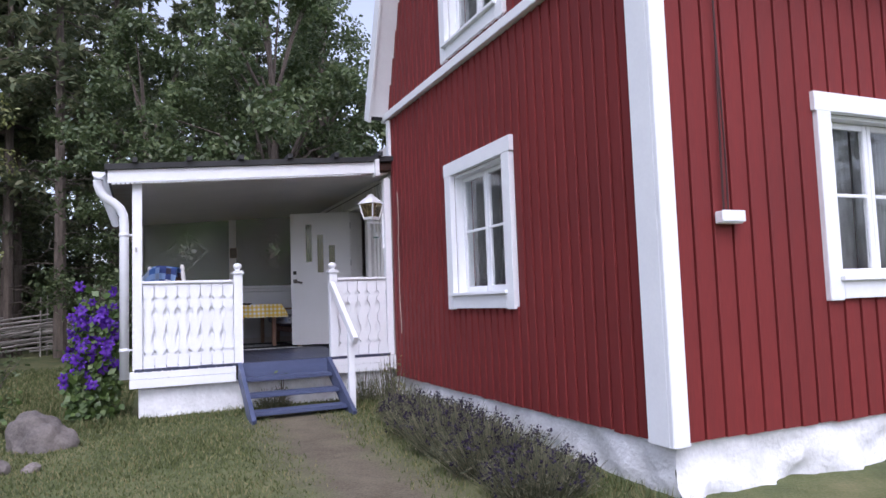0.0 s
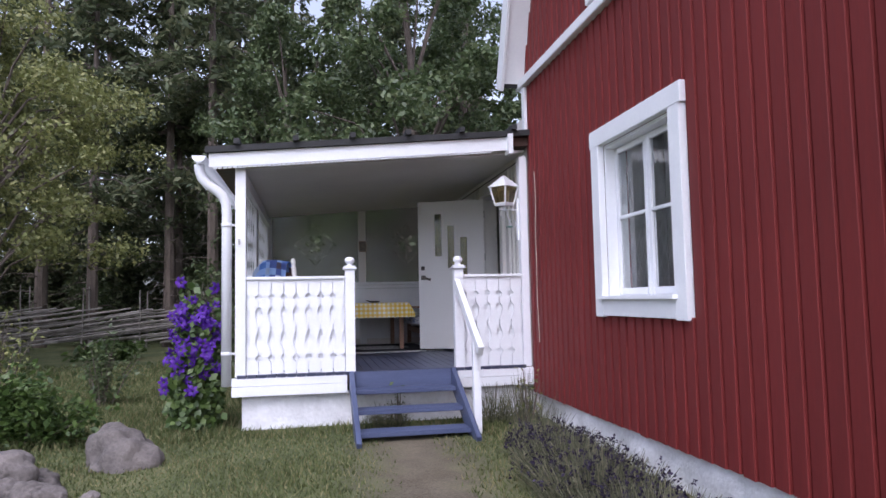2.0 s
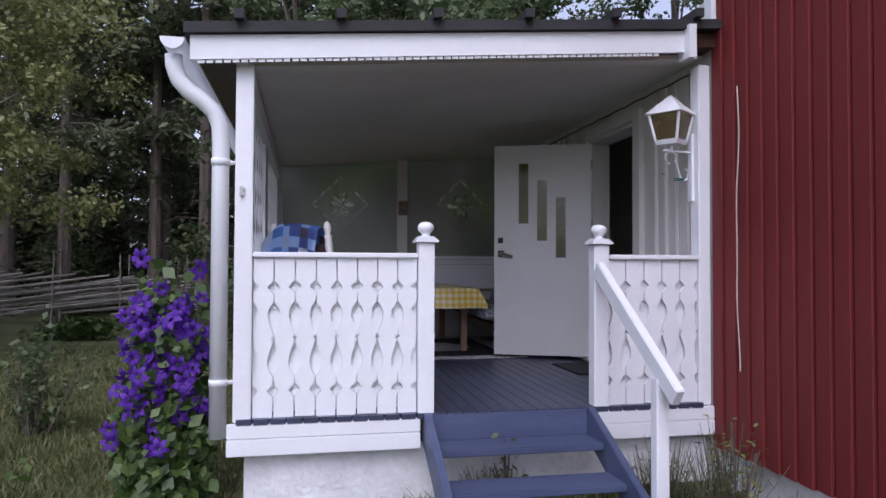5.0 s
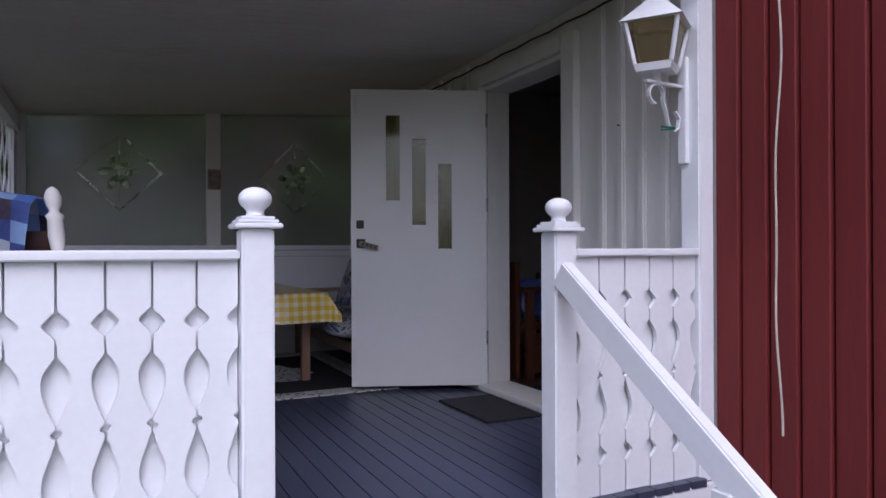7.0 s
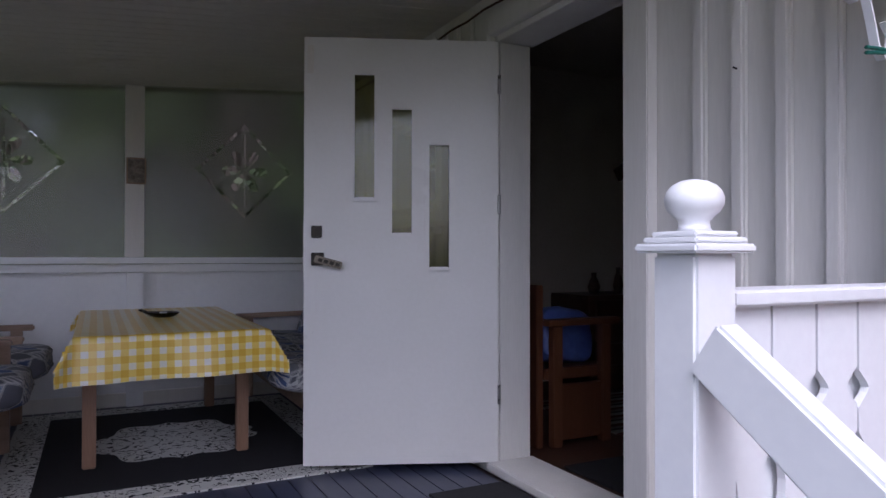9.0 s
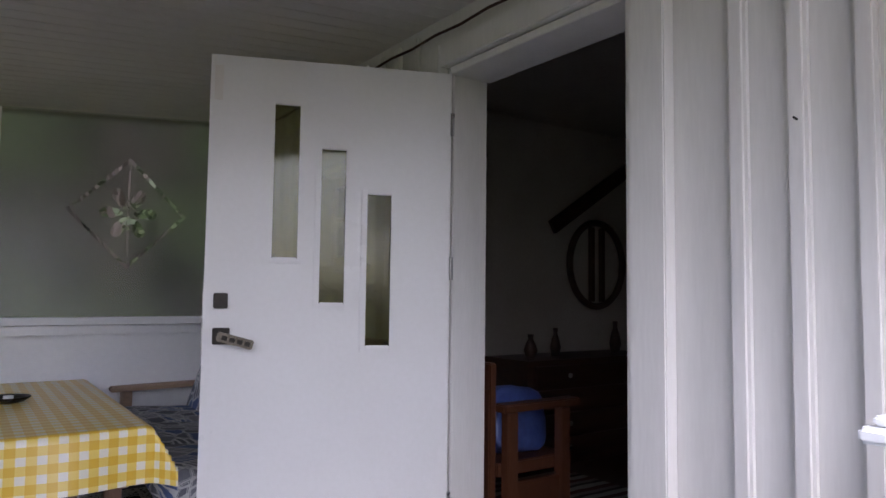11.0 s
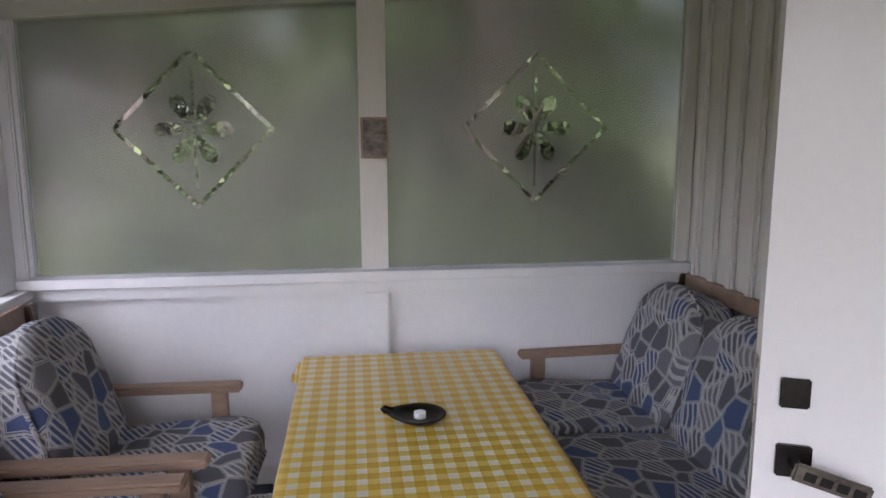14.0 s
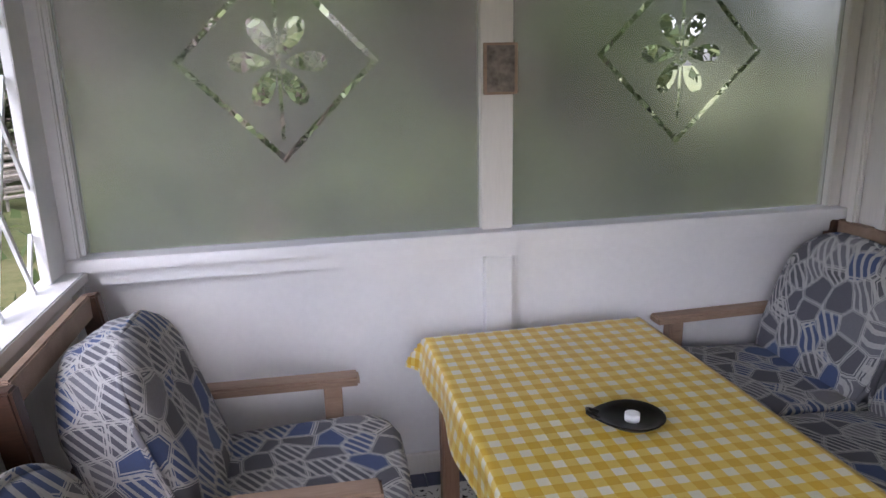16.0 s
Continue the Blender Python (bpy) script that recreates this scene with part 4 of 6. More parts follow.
def seat_unit(name, label, category, group, places, seed, m):
    """A wooden armchair or settee facing +x, with its back towards -x, y across; one seat and back cushion a place."""
    s = thing(name, label, category, group)
    def add(nm, bm, mat, lab="", smooth=False):
        ob = dpart(nm, bm, mat, s, lab, smooth)
        return ob
    w = 0.59 * places
    a = w / 2 + 0.035
    for y in (-a, a):
        bm = bmesh.new()
        beam(bm, (-0.20, y, 0.585), (0.52, y, 0.575), 0.075, 0.032, 0.008)
        add("armrest", bm, OAK)
        add("front_leg", B(0.40, 0.46, y - 0.03, y + 0.03, 0.0, 0.565, bevel=0.006), OAK)
        bm = bmesh.new()
        beam(bm, (-0.16, y, 0.0), (-0.280, y, 0.94), 0.05, 0.06, 0.006, up=(1, 0, 0))
        add("back_leg", bm, DARKWOOD)
    add("front_rail", B(0.41, 0.44, -a + 0.032, a - 0.032, 0.20, 0.28, bevel=0.004), OAK)
    add("seat_slats", B(-0.15, 0.405, -a + 0.032, a - 0.032, 0.255, 0.275), DARKWOOD)
    for z, t in ((0.91, 0.05), (0.58, 0.035), (0.40, 0.035)):
        bm = bmesh.new()
        xx = -0.16 - 0.11 * z / 0.82
        beam(bm, (xx, -a + 0.026, z), (xx, a - 0.026, z), t * 0.6, 0.075, 0.005)
        add("back_rail", bm, OAK if z > 0.7 else DARKWOOD)
    for k in range(places):
        y = -w / 2 + 0.59 * (k + 0.5)
        add("seat_cushion", place(cushion(0.76, 0.575, 0.17, seed + k), pose(0.25, y, 0.395, 0, -4, 0)), FABRIC, "patterned grey and blue seat cushion", True)
        add("back_cushion", place(cushion(0.25, 0.59, 0.60, seed + 7 + k, 0.42, 0.24), pose(-0.07, y, 0.645, 0, -19, 0)), FABRIC, "rounded patterned back cushion", True)
        rim = []
        for q in np.linspace(0, 2 * math.pi, 49):
            cy, cz = math.copysign(abs(math.cos(q)) ** 0.45, math.cos(q)), math.copysign(abs(math.sin(q)) ** 0.45, math.sin(q))
            rim.append((0.075, cy * 0.292 * (1 - 0.42 * cz ** 3 if cz > 0 else 1), cz * 0.294))
        add("piping", place(tube(bmesh.new(), rim, 0.009, 7, False), pose(-0.07, y, 0.645, 0, -19, 0)), FABRIC, "", True)
    s.matrix_basis = m
    return s


seat_unit("settee", "wooden settee with grey and blue patterned cushions beside the table", "settee", "", 3, 3.0, pose(2.60, 11.50, DECK + 0.002, 0, 0, 180))
seat_unit("armchair", "pine armchair with grey and blue patterned cushions by the low wall", "armchair", "porch armchairs", 1, 21.0, pose(0.34, 11.84, DECK + 0.002, 0, 0, 0))
seat_unit("armchair", "pine armchair with patterned cushions, nearer the entrance", "armchair", "porch armchairs", 1, 33.0, pose(0.30, 11.04, DECK + 0.002, 0, 0, 0))


# old chair with blanket behind the railing
oc = thing("old_chair", "old turned chair with a dark seat behind the porch railing", "chair")
turned = [(0, .020), (.25, .022), (.45, .020), (.47, .028), (.50, .020), (.62, .024), (.70, .019), (.72, .030), (.735, .018), (.80, .026), (.87, .022), (.885, .031), (.90, .020), (.95, .027), (1.0, .024), (1.015, .030), (1.03, .014), (1.05, .024), (1.075, .028), (1.10, .018), (1.11, .004)]
for (bx_, by_), (tx_, ty_) in (((0.52, 8.70), (0.415, 8.80)), ((0.14, 9.06), (0.06, 9.10))):
    bm = lathe(bmesh.new(), 0, 0, turned, 14)
    for v in bm.verts:
        k = v.co.z / 1.11
        v.co.x += bx_ + (tx_ - bx_) * k
        v.co.y += by_ + (ty_ - by_) * k
        v.co.z = DECK + v.co.z * 1.055
    part("back_post", bm, CREAM, oc, "worn white turned post", True)
for z in (0.97, 0.80):
    bm = bmesh.new()
    beam(bm, (0.43, 8.80, DECK + z), (0.07, 9.10, DECK + z), 0.03, 0.10, 0.005)
    part("back_slat", bm, DARKWOOD, oc)
bm = bmesh.new()
beam(bm, (0.46, 8.77, DECK + 0.66), (0.09, 9.08, DECK + 0.66), 0.02, 0.34, 0.005)
part("back_panel", bm, DARKWOOD, oc)
bm = bmesh.new()
beam(bm, (0.50, 9.12, DECK + 0.42), (0.28, 8.86, DECK + 0.42), 0.46, 0.05, 0.01)
part("seat", bm, DARKWOOD, oc)
for x, y in ((0.74, 9.02), (0.42, 9.33)):
    part("front_leg", lathe(bmesh.new(), x, y, [(DECK, .02), (DECK + .2, .024), (DECK + .40, .02)], 12), CREAM, oc, smooth=True)


def patchwork():
    m = bpy.data.materials.new("blue_patchwork_blanket")
    m.use_nodes = True
    nt = m.node_tree
    b = nt.nodes["Principled BSDF"]
    uv = nt.nodes.new("ShaderNodeUVMap")
    sn = nt.nodes.new("ShaderNodeVectorMath")
    sn.operation = "SNAP"
    sn.inputs[1].default_value = (0.075, 0.075, 1.0)
    nt.links.new(uv.outputs[0], sn.inputs[0])
    wn2 = nt.nodes.new("ShaderNodeTexWhiteNoise")
    nt.links.new(sn.outputs[0], wn2.inputs[0])
    c = ramp(nt, wn2.outputs[0], ((0.0, (0.08, 0.22, 0.62)), (0.22, (0.36, 0.55, 0.86)), (0.45, (0.74, 0.79, 0.86)), (0.66, (0.05, 0.10, 0.38)), (0.82, (0.07, 0.045, 0.075)), (0.92, (0.42, 0.52, 0.68))))
    c.node.color_ramp.interpolation = "CONSTANT"
    c = mixc(nt, calc(nt, "MULTIPLY", noise_tex(nt, 60, 3), 0.25), c, (0.4, 0.4, 0.45))
    nt.links.new(c, b.inputs["Base Color"])
    b.inputs["Roughness"].default_value = 0.95
    return m


bm = bmesh.new()
uvl = bm.loops.layers.uv.new("UVMap")
P, Q = Vector((0.385, 8.83, 0)), Vector((-0.01, 9.13, 0))
nrm = Vector(((Q - P).y, -(Q - P).x, 0)).normalized()
grid = []
for j in range(25):
    s = (j - 9) / 15.0 * 0.42
    row = []
    for i in range(23):
        u = i / 22
        base_ = P.lerp(Q, u)
        top = DECK + 1.13 + 0.035 * math.sin(u * 3.1) - 0.10 * max(0, u - 0.7) / 0.3
        fold = 0.014 * math.sin(u * 17 + s * 5)
        off = max(-0.05, min(0.05, s)) + (fold + 0.10 * (abs(s) - 0.05) if s < -0.05 or s > 0.05 else 0) * (1 if s > 0 else -1)
        z = top - max(0, abs(s) - 0.03) * 0.95 + 0.006 * noise.noise((u * 6, s * 9, 0))
        p = base_ - nrm * off
        row.append((bm.verts.new((p.x, p.y, z)), u * 0.5, s + 1.0))
    grid.append(row)
for j in range(24):
    for i in range(22):
        q = (grid[j][i], grid[j][i + 1], grid[j + 1][i + 1], grid[j + 1][i])
        f = bm.faces.new([a[0] for a in q])
        for lp, a in zip(f.loops, q):
            lp[uvl].uv = (a[1], a[2])
bmesh.ops.solidify(bm, geom=bm.faces[:], thickness=0.006)
tagged(part("blanket", bm, patchwork(), None, "", True), "blue and white patchwork blanket draped over the old chair", "blanket")


# ---- rug, mat ----
def rug_material(cx, cy, hx, hy):
    m = bpy.data.materials.new("black_and_white_ornate_rug")
    m.use_nodes = True
    nt = m.node_tree
    b = nt.nodes["Principled BSDF"]
    tc = nt.nodes.new("ShaderNodeTexCoord")
    sep = nt.nodes.new("ShaderNodeSeparateXYZ")
    nt.links.new(tc.outputs["Object"], sep.inputs[0])
    u = calc(nt, "ABSOLUTE", calc(nt, "SUBTRACT", sep.outputs[0], cx))
    v = calc(nt, "ABSOLUTE", calc(nt, "SUBTRACT", sep.outputs[1], cy))
    cb = nt.nodes.new("ShaderNodeCombineXYZ")
    nt.links.new(u, cb.inputs[0])
    nt.links.new(v, cb.inputs[1])
    def curl(scale, seed):
        n = nt.nodes.new("ShaderNodeTexNoise")
        n.inputs["Scale"].default_value, n.inputs["Detail"].default_value, n.inputs["Distortion"].default_value = scale, 1.5, 2.2
        nt.links.new(cb.outputs[0], n.inputs[0])
        return calc(nt, "LESS_THAN", calc(nt, "ABSOLUTE", calc(nt, "SUBTRACT", n.outputs[0], 0.5)), seed)
    r = calc(nt, "SQRT", calc(nt, "ADD", calc(nt, "MULTIPLY", u, u), calc(nt, "MULTIPLY", v, v)))
    ang_ = calc(nt, "ARCTAN2", v, u)
    lobe = calc(nt, "MULTIPLY_ADD", calc(nt, "SINE", calc(nt, "MULTIPLY", ang_, 8)), 0.035, 0.40)
    med = calc(nt, "MULTIPLY", calc(nt, "LESS_THAN", r, lobe), curl(13, 0.12))
    edge = calc(nt, "MAXIMUM", calc(nt, "SUBTRACT", u, hx - 0.17), calc(nt, "SUBTRACT", v, hy - 0.17))
    bord = calc(nt, "MULTIPLY", calc(nt, "GREATER_THAN", edge, 0.0), curl(18, 0.12))
    rim = calc(nt, "MULTIPLY", calc(nt, "GREATER_THAN", edge, 0.15), calc(nt, "LESS_THAN", edge, 0.165))
    k = calc(nt, "MAXIMUM", calc(nt, "MAXIMUM", med, bord), rim)
    c = mixc(nt, k, (0.012, 0.012, 0.016), (0.6, 0.6, 0.57))
    nt.links.new(c, b.inputs["Base Color"])
    b.inputs["Roughness"].default_value = 0.95
    return m


RX, RY, RHX, RHY = 1.58, 11.40, 0.80, 0.94
tagged(part("rug", B(RX - RHX, RX + RHX, RY - RHY, RY + RHY, DECK + 0.001, DECK + 0.009, bevel=0.002), rug_material(RX, RY, RHX, RHY)), "black rug with a white ornate medallion under the table", "rug")
MATM = material("dark_rubber_mat", (0.008, 0.008, 0.010), (0.022, 0.022, 0.026), 0.85, 30, 140, 0.8)
tagged(part("doormat", B(2.44, 2.81, 9.36, 9.98, DECK + 0.001, DECK + 0.013, bevel=0.003), MATM), "dark ribbed doormat in front of the threshold", "doormat")
tagged(part("doormat", B(3.15, 3.6, 9.36, 10.0, 0.957, 0.968, bevel=0.003), MATM), "dark doormat inside the entrance", "doormat")

# ---- lantern ----
LX, LY = 2.645, 8.285
ln = thing("wall_lantern", "white metal lantern with amber glass on a scrolled bracket", "lantern")
def pyramid(z0, z1, r0, r1):
    bm = bmesh.new()
    lo = [bm.verts.new((LX + r0 * math.cos(a), LY + r0 * math.sin(a), z0)) for a in [radians(-100 + 90 * k) for k in range(4)]]
    hi = [bm.verts.new((LX + r1 * math.cos(a), LY + r1 * math.sin(a), z1)) for a in [radians(-100 + 90 * k) for k in range(4)]]
    for k in range(4):
        bm.faces.new((lo[k], lo[(k + 1) % 4], hi[(k + 1) % 4], hi[k]))
    bm.faces.new(lo[::-1])
    bm.faces.new(hi)
    return bm
part("roof", pyramid(2.822, 2.955, 0.178, 0.006), WHITE, ln)
part("base", pyramid(2.622, 2.652, 0.098, 0.112), WHITE, ln)
g = part("glass", pyramid(2.653, 2.820, 0.098, 0.142), AMBER, ln, "amber glass panes")
g.visible_shadow = False
for k in range(4):
    a = radians(-100 + 90 * k)
    bm = bmesh.new()
    beam(bm, (LX + 0.104 * math.cos(a), LY + 0.104 * math.sin(a), 2.65), (LX + 0.148 * math.cos(a), LY + 0.148 * math.sin(a), 2.821), 0.016, 0.016, 0.002)
    part("corner_bar", bm, WHITE, ln)
bm = bmesh.new()
beam(bm, (LX - 0.06, LY, 2.585), (2.792, LY - 0.01, 2.575), 0.022, 0.012, 0.002)
box(bm, LX - 0.012, LX + 0.012, LY - 0.012, LY + 0.012, 2.585, 2.622)
part("arm", bm, WHITE, ln)
part("wall_plate", B(2.775, 2.797, LY - 0.03, LY + 0.015, 2.25, 2.70, bevel=0.003), WHITE, ln)
bm = bmesh.new()
scroll = [(LX - 0.005 + 0.04 * math.cos(a), LY, 2.535 + 0.04 * math.sin(a)) for a in np.linspace(-0.5, 4.6, 14)][::-1]
scroll = scroll + [(LX + 0.05, LY, 2.46), (LX + 0.065, LY, 2.41), (LX + 0.09, LY, 2.385), (LX + 0.115, LY, 2.40), (LX + 0.122, LY, 2.44), (LX + 0.10, LY, 2.47)]
for p, q in zip(scroll, scroll[1:]):
    beam(bm, p, q, 0.02, 0.005, up=(0, 0.001, 1) if abs(p[0] - q[0]) > abs(p[2] - q[2]) else (1, 0, 0))
part("scroll", bm, WHITE, ln)

# small fixtures
tagged(part("wall_hook", B(XL + 0.028, XL + 0.05, YF - 0.075, YF - 0.051, 2.21, 2.265, bevel=0.004), STEEL), "small metal hook on the porch post", "hook")
mb = thing("meter_box", "small white cable box on the red wall", "junction box")
part("box", B(3.30, 3.485, Y0 - 0.075, Y0 - 0.012, 1.99, 2.068, bevel=0.006), WHITE, mb)
part("lid", B(3.295, 3.49, Y0 - 0.084, Y0 - 0.076, 2.0, 2.072, bevel=0.003), WHITE, mb)
bm = bmesh.new()
tube(bm, [(3.375 + 0.012 * math.sin(z * 2.3), Y0 - 0.03, z) for z in np.linspace(2.068, 3.93, 14)], 0.007, 6)
tube(bm, [(3.395 + 0.009 * math.sin(z * 2.9 + 1), Y0 - 0.03, z) for z in np.linspace(2.068, 3.93, 14)], 0.006, 6)
tagged(part("cable", bm, BLACKCORD), "dark red painted cables running up the wall", "cable")
bm = bmesh.new()
tube(bm, [(XW - 0.03, 7.872 + 0.012 * math.sin(z * 4.1) + 0.006 * math.sin(z * 9), z) for z in np.linspace(1.19, 2.92, 30)], 0.0042, 6)
tagged(part("cord", bm, ROPE), "pale thin cord hanging on the red wall", "cord")
bm = bmesh.new()
tube(bm, [(XW - 0.022, 8.785, 2.506), (XW + 0.03, 8.785, 2.498)], 0.003, 6)
tagged(part("nail", bm, IRON), "rusty nail in the white board wall", "nail")
PEGM = material("green_plastic", (0.01, 0.10, 0.075), (0.02, 0.16, 0.12), 0.4, 20, 90, 0.1)
pg = thing("clothes_peg", "small green plastic clothes peg clipped to the lantern bracket", "clothes peg")
for dz in (0.0, 0.012):
    bm = bmesh.new()
    beam(bm, (2.655, 8.272, 2.386 + dz), (2.725, 8.262, 2.392 + 0.4 * dz), 0.010, 0.007, 0.002)
    part("jaw", bm, PEGM, pg)
PLQ = material("carved_wood_plaque", (0.07, 0.055, 0.045), (0.32, 0.28, 0.24), 0.7, 22, 60, 1.0, None, 0, 0, 0.01)
pq = thing("plaque", "small square relief plaque on the window mullion", "plaque")
part("panel", B(1.372, 1.482, YB - 0.055, YB - 0.0405, 2.435, 2.60, bevel=0.003), PLQ, pq)
for a in ((1.366, 1.376, 2.43, 2.606), (1.478, 1.488, 2.43, 2.606)):
    part("frame", B(a[0], a[1], YB - 0.062, YB - 0.041, a[2], a[3], bevel=0.002), OAK, pq)
for a in ((1.3765, 1.4775, 2.43, 2.439), (1.3765, 1.4775, 2.597, 2.606)):
    part("frame", B(a[0], a[1], YB - 0.062, YB - 0.041, a[2], a[3], bevel=0.002), OAK, pq)
bm = bmesh.new()
tube(bm, [(XW - 0.02, y, 3.135 + (0.008 if i % 2 else 0)) for i, y in enumerate(np.linspace(8.35, 12.3, 24))], 0.006, 6)
tagged(part("cable", bm, BLACKCORD), "dark cable clipped along the top of the porch wall", "cable")

# ---- the dim room ----
SILK = material("blue_satin", (0.05, 0.08, 0.28), (0.12, 0.18, 0.48), 0.35, 6, 30, 0.6)
SETTLE = material("red_brown_wood", (0.07, 0.026, 0.013), (0.13, 0.05, 0.024), 0.4, 4, 40, 0.2, GRAIN_Z)
se = thing("wooden_settle", "red-brown wooden settle inside the entrance", "settle")
for y in (10.28, 12.0 - 0.25):
    part("end_post", B(3.30, 3.36, y, y + 0.05, 0.957, 1.585, bevel=0.005), SETTLE, se)
    part("end_post", B(3.62, 3.68, y, y + 0.05, 0.957, 1.585, bevel=0.005), SETTLE, se)
    part("armrest", B(3.26, 3.73, y - 0.02, y + 0.06, 1.587, 1.622, bevel=0.006), SETTLE, se)
    part("end_panel", B(3.361, 3.619, y + 0.01, y + 0.04, 0.99, 1.28, bevel=0.004), SETTLE, se)
part("seat", B(3.28, 3.72, 10.331, 11.75, 1.30, 1.36, bevel=0.006), SETTLE, se)
part("back", B(3.21, 3.25, 10.30, 11.78, 0.957, 1.8, bevel=0.006), SETTLE, se)
tagged(part("cushion", place(cushion(0.40, 0.15, 0.30, 51, 0.0, 0.2), pose(3.50, 10.48, 1.51, -14, 8, 12)), SILK, None, "", True), "shiny blue satin cushion on the settle", "cushion")
def rag_rug_material():
    m = bpy.data.materials.new("striped_rag_rug")
    m.use_nodes = True
    nt = m.node_tree
    tc = nt.nodes.new("ShaderNodeTexCoord")
    sep = nt.nodes.new("ShaderNodeSeparateXYZ")
    nt.links.new(tc.outputs["Object"], sep.inputs[0])
    wob = calc(nt, "MULTIPLY_ADD", noise_tex(nt, 9, 3), 0.03, sep.outputs[1])
    band = calc(nt, "FRACT", calc(nt, "DIVIDE", wob, 0.17))
    c = ramp(nt, band, ((0.0, (0.42, 0.40, 0.36)), (0.3, (0.10, 0.08, 0.075)), (0.5, (0.30, 0.27, 0.24)), (0.72, (0.14, 0.07, 0.06))))
    c.node.color_ramp.interpolation = "CONSTANT"
    nt.links.new(c, nt.nodes["Principled BSDF"].inputs["Base Color"])
    nt.nodes["Principled BSDF"].inputs["Roughness"].default_value = 0.95
    return m


tagged(part("rag_rug", B(3.78, 4.62, 9.5, 11.25, 0.957, 0.965, bevel=0.002), rag_rug_material()), "pale striped rag rug on the dark room floor", "rug")
ch = thing("chest_of_drawers", "dark wooden chest of drawers in the dim room", "chest of drawers")
part("body", B(4.40, 5.76, 11.36, 11.84, 0.957, 1.66, bevel=0.006), DARKWOOD, ch)
for k in range(4):
    dr = part("drawer", B(4.45, 5.71, 11.335, 11.359, 1.00 + 0.16 * k, 1.145 + 0.16 * k, bevel=0.004), DARKWOOD, ch)
    for x in (4.75, 5.42):
        part("knob", B(x - 0.015, x + 0.015, 11.31, 11.334, 1.06 + 0.16 * k, 1.09 + 0.16 * k, bevel=0.006), STEEL, dr)
wm = thing("round_ornament", "round dark wooden wheel with crossbars on the room wall", "wall ornament")
bm = bmesh.new()
tube(bm, [(5.56 + 0.31 * math.cos(a), 11.82, 2.35 + 0.34 * math.sin(a)) for a in np.linspace(0, 2 * math.pi, 33)], 0.028, 8)
part("rim", bm, DARKWOOD, wm, smooth=True)
for x in (5.50, 5.62):
    part("bar", B(x - 0.02, x + 0.02, 11.80, 11.84, 2.05, 2.65, bevel=0.004), DARKWOOD, wm)
wb = bmesh.new()
beam(wb, (5.05, 11.81, 2.62), (6.02, 11.81, 3.22), 0.04, 0.11, 0.006)
tagged(part("wall_board", wb, DARKWOOD), "dark carved board hung slanting on the room wall", "wall ornament")
pf = thing("picture", "small dark framed picture on the room wall", "picture")
part("frame", B(6.45, 6.75, 11.82, 11.846, 2.0, 2.52, bevel=0.005), DARKWOOD, pf)
part("print", B(6.48, 6.72, 11.815, 11.819, 2.04, 2.48), PLQ, pf)

for x, h, r in ((4.62, 0.16, 0.05), (4.86, 0.20, 0.04), (5.50, 0.24, 0.045)):
    tagged(part("vase", lathe(bmesh.new(), x, 11.58, [(1.662, r * .7), (1.662 + h * .3, r), (1.662 + h * .6, r * .7), (1.662 + h * .8, r * .35), (1.662 + h, r * .45)], 14), DARKWOOD, None, "", True), "small dark vase standing on the chest of drawers", "vase", "vases on the chest")


# ---- stones ----
def stone(x, y, z, sx, sy, sz, seed, label):
    bm = bmesh.new()
    bmesh.ops.create_icosphere(bm, subdivisions=5, radius=1.0)
    for v in bm.verts:
        p = v.co.copy()
        d = 1 + 0.36 * noise.noise(p * 0.9 + Vector((seed, 0, 0))) + 0.15 * noise.noise(p * 2.5 + Vector((0, seed, 0))) + 0.03 * noise.noise(p * 8)
        v.co = Vector((p.x * sx * d + x, p.y * sy * d + y, math.copysign(abs(p.z) ** 0.8, p.z) * sz * d + z))
    return tagged(part("stone", bm, ROCK, None, "", True), label, "stone", "garden stones")


stone(-0.87, 7.08, 0.33, 0.31, 0.27, 0.36, 2.3, "large rounded grey granite boulder on the lawn")
for i, (x, y, s) in enumerate(((-2.35, 7.75, .24), (-1.95, 7.72, .16), (-2.15, 7.98, .27), (-1.74, 7.68, .13), (-2.6, 7.9, .2), (-1.85, 8.05, .15), (-1.55, 7.62, .10), (-2.05, 7.55, .13), (-1.22, 7.55, .06), (-2.5, 8.25, .26))):
    x, y, s = 0.15 + 0.76 * x, 0.30 + 0.76 * y, s * 0.85
    stone(x, y, ground_z(x, y) + s * 0.45, s * 1.2, s, s * 0.75, 5 + i * 1.7, "small grey field stone in a heap")


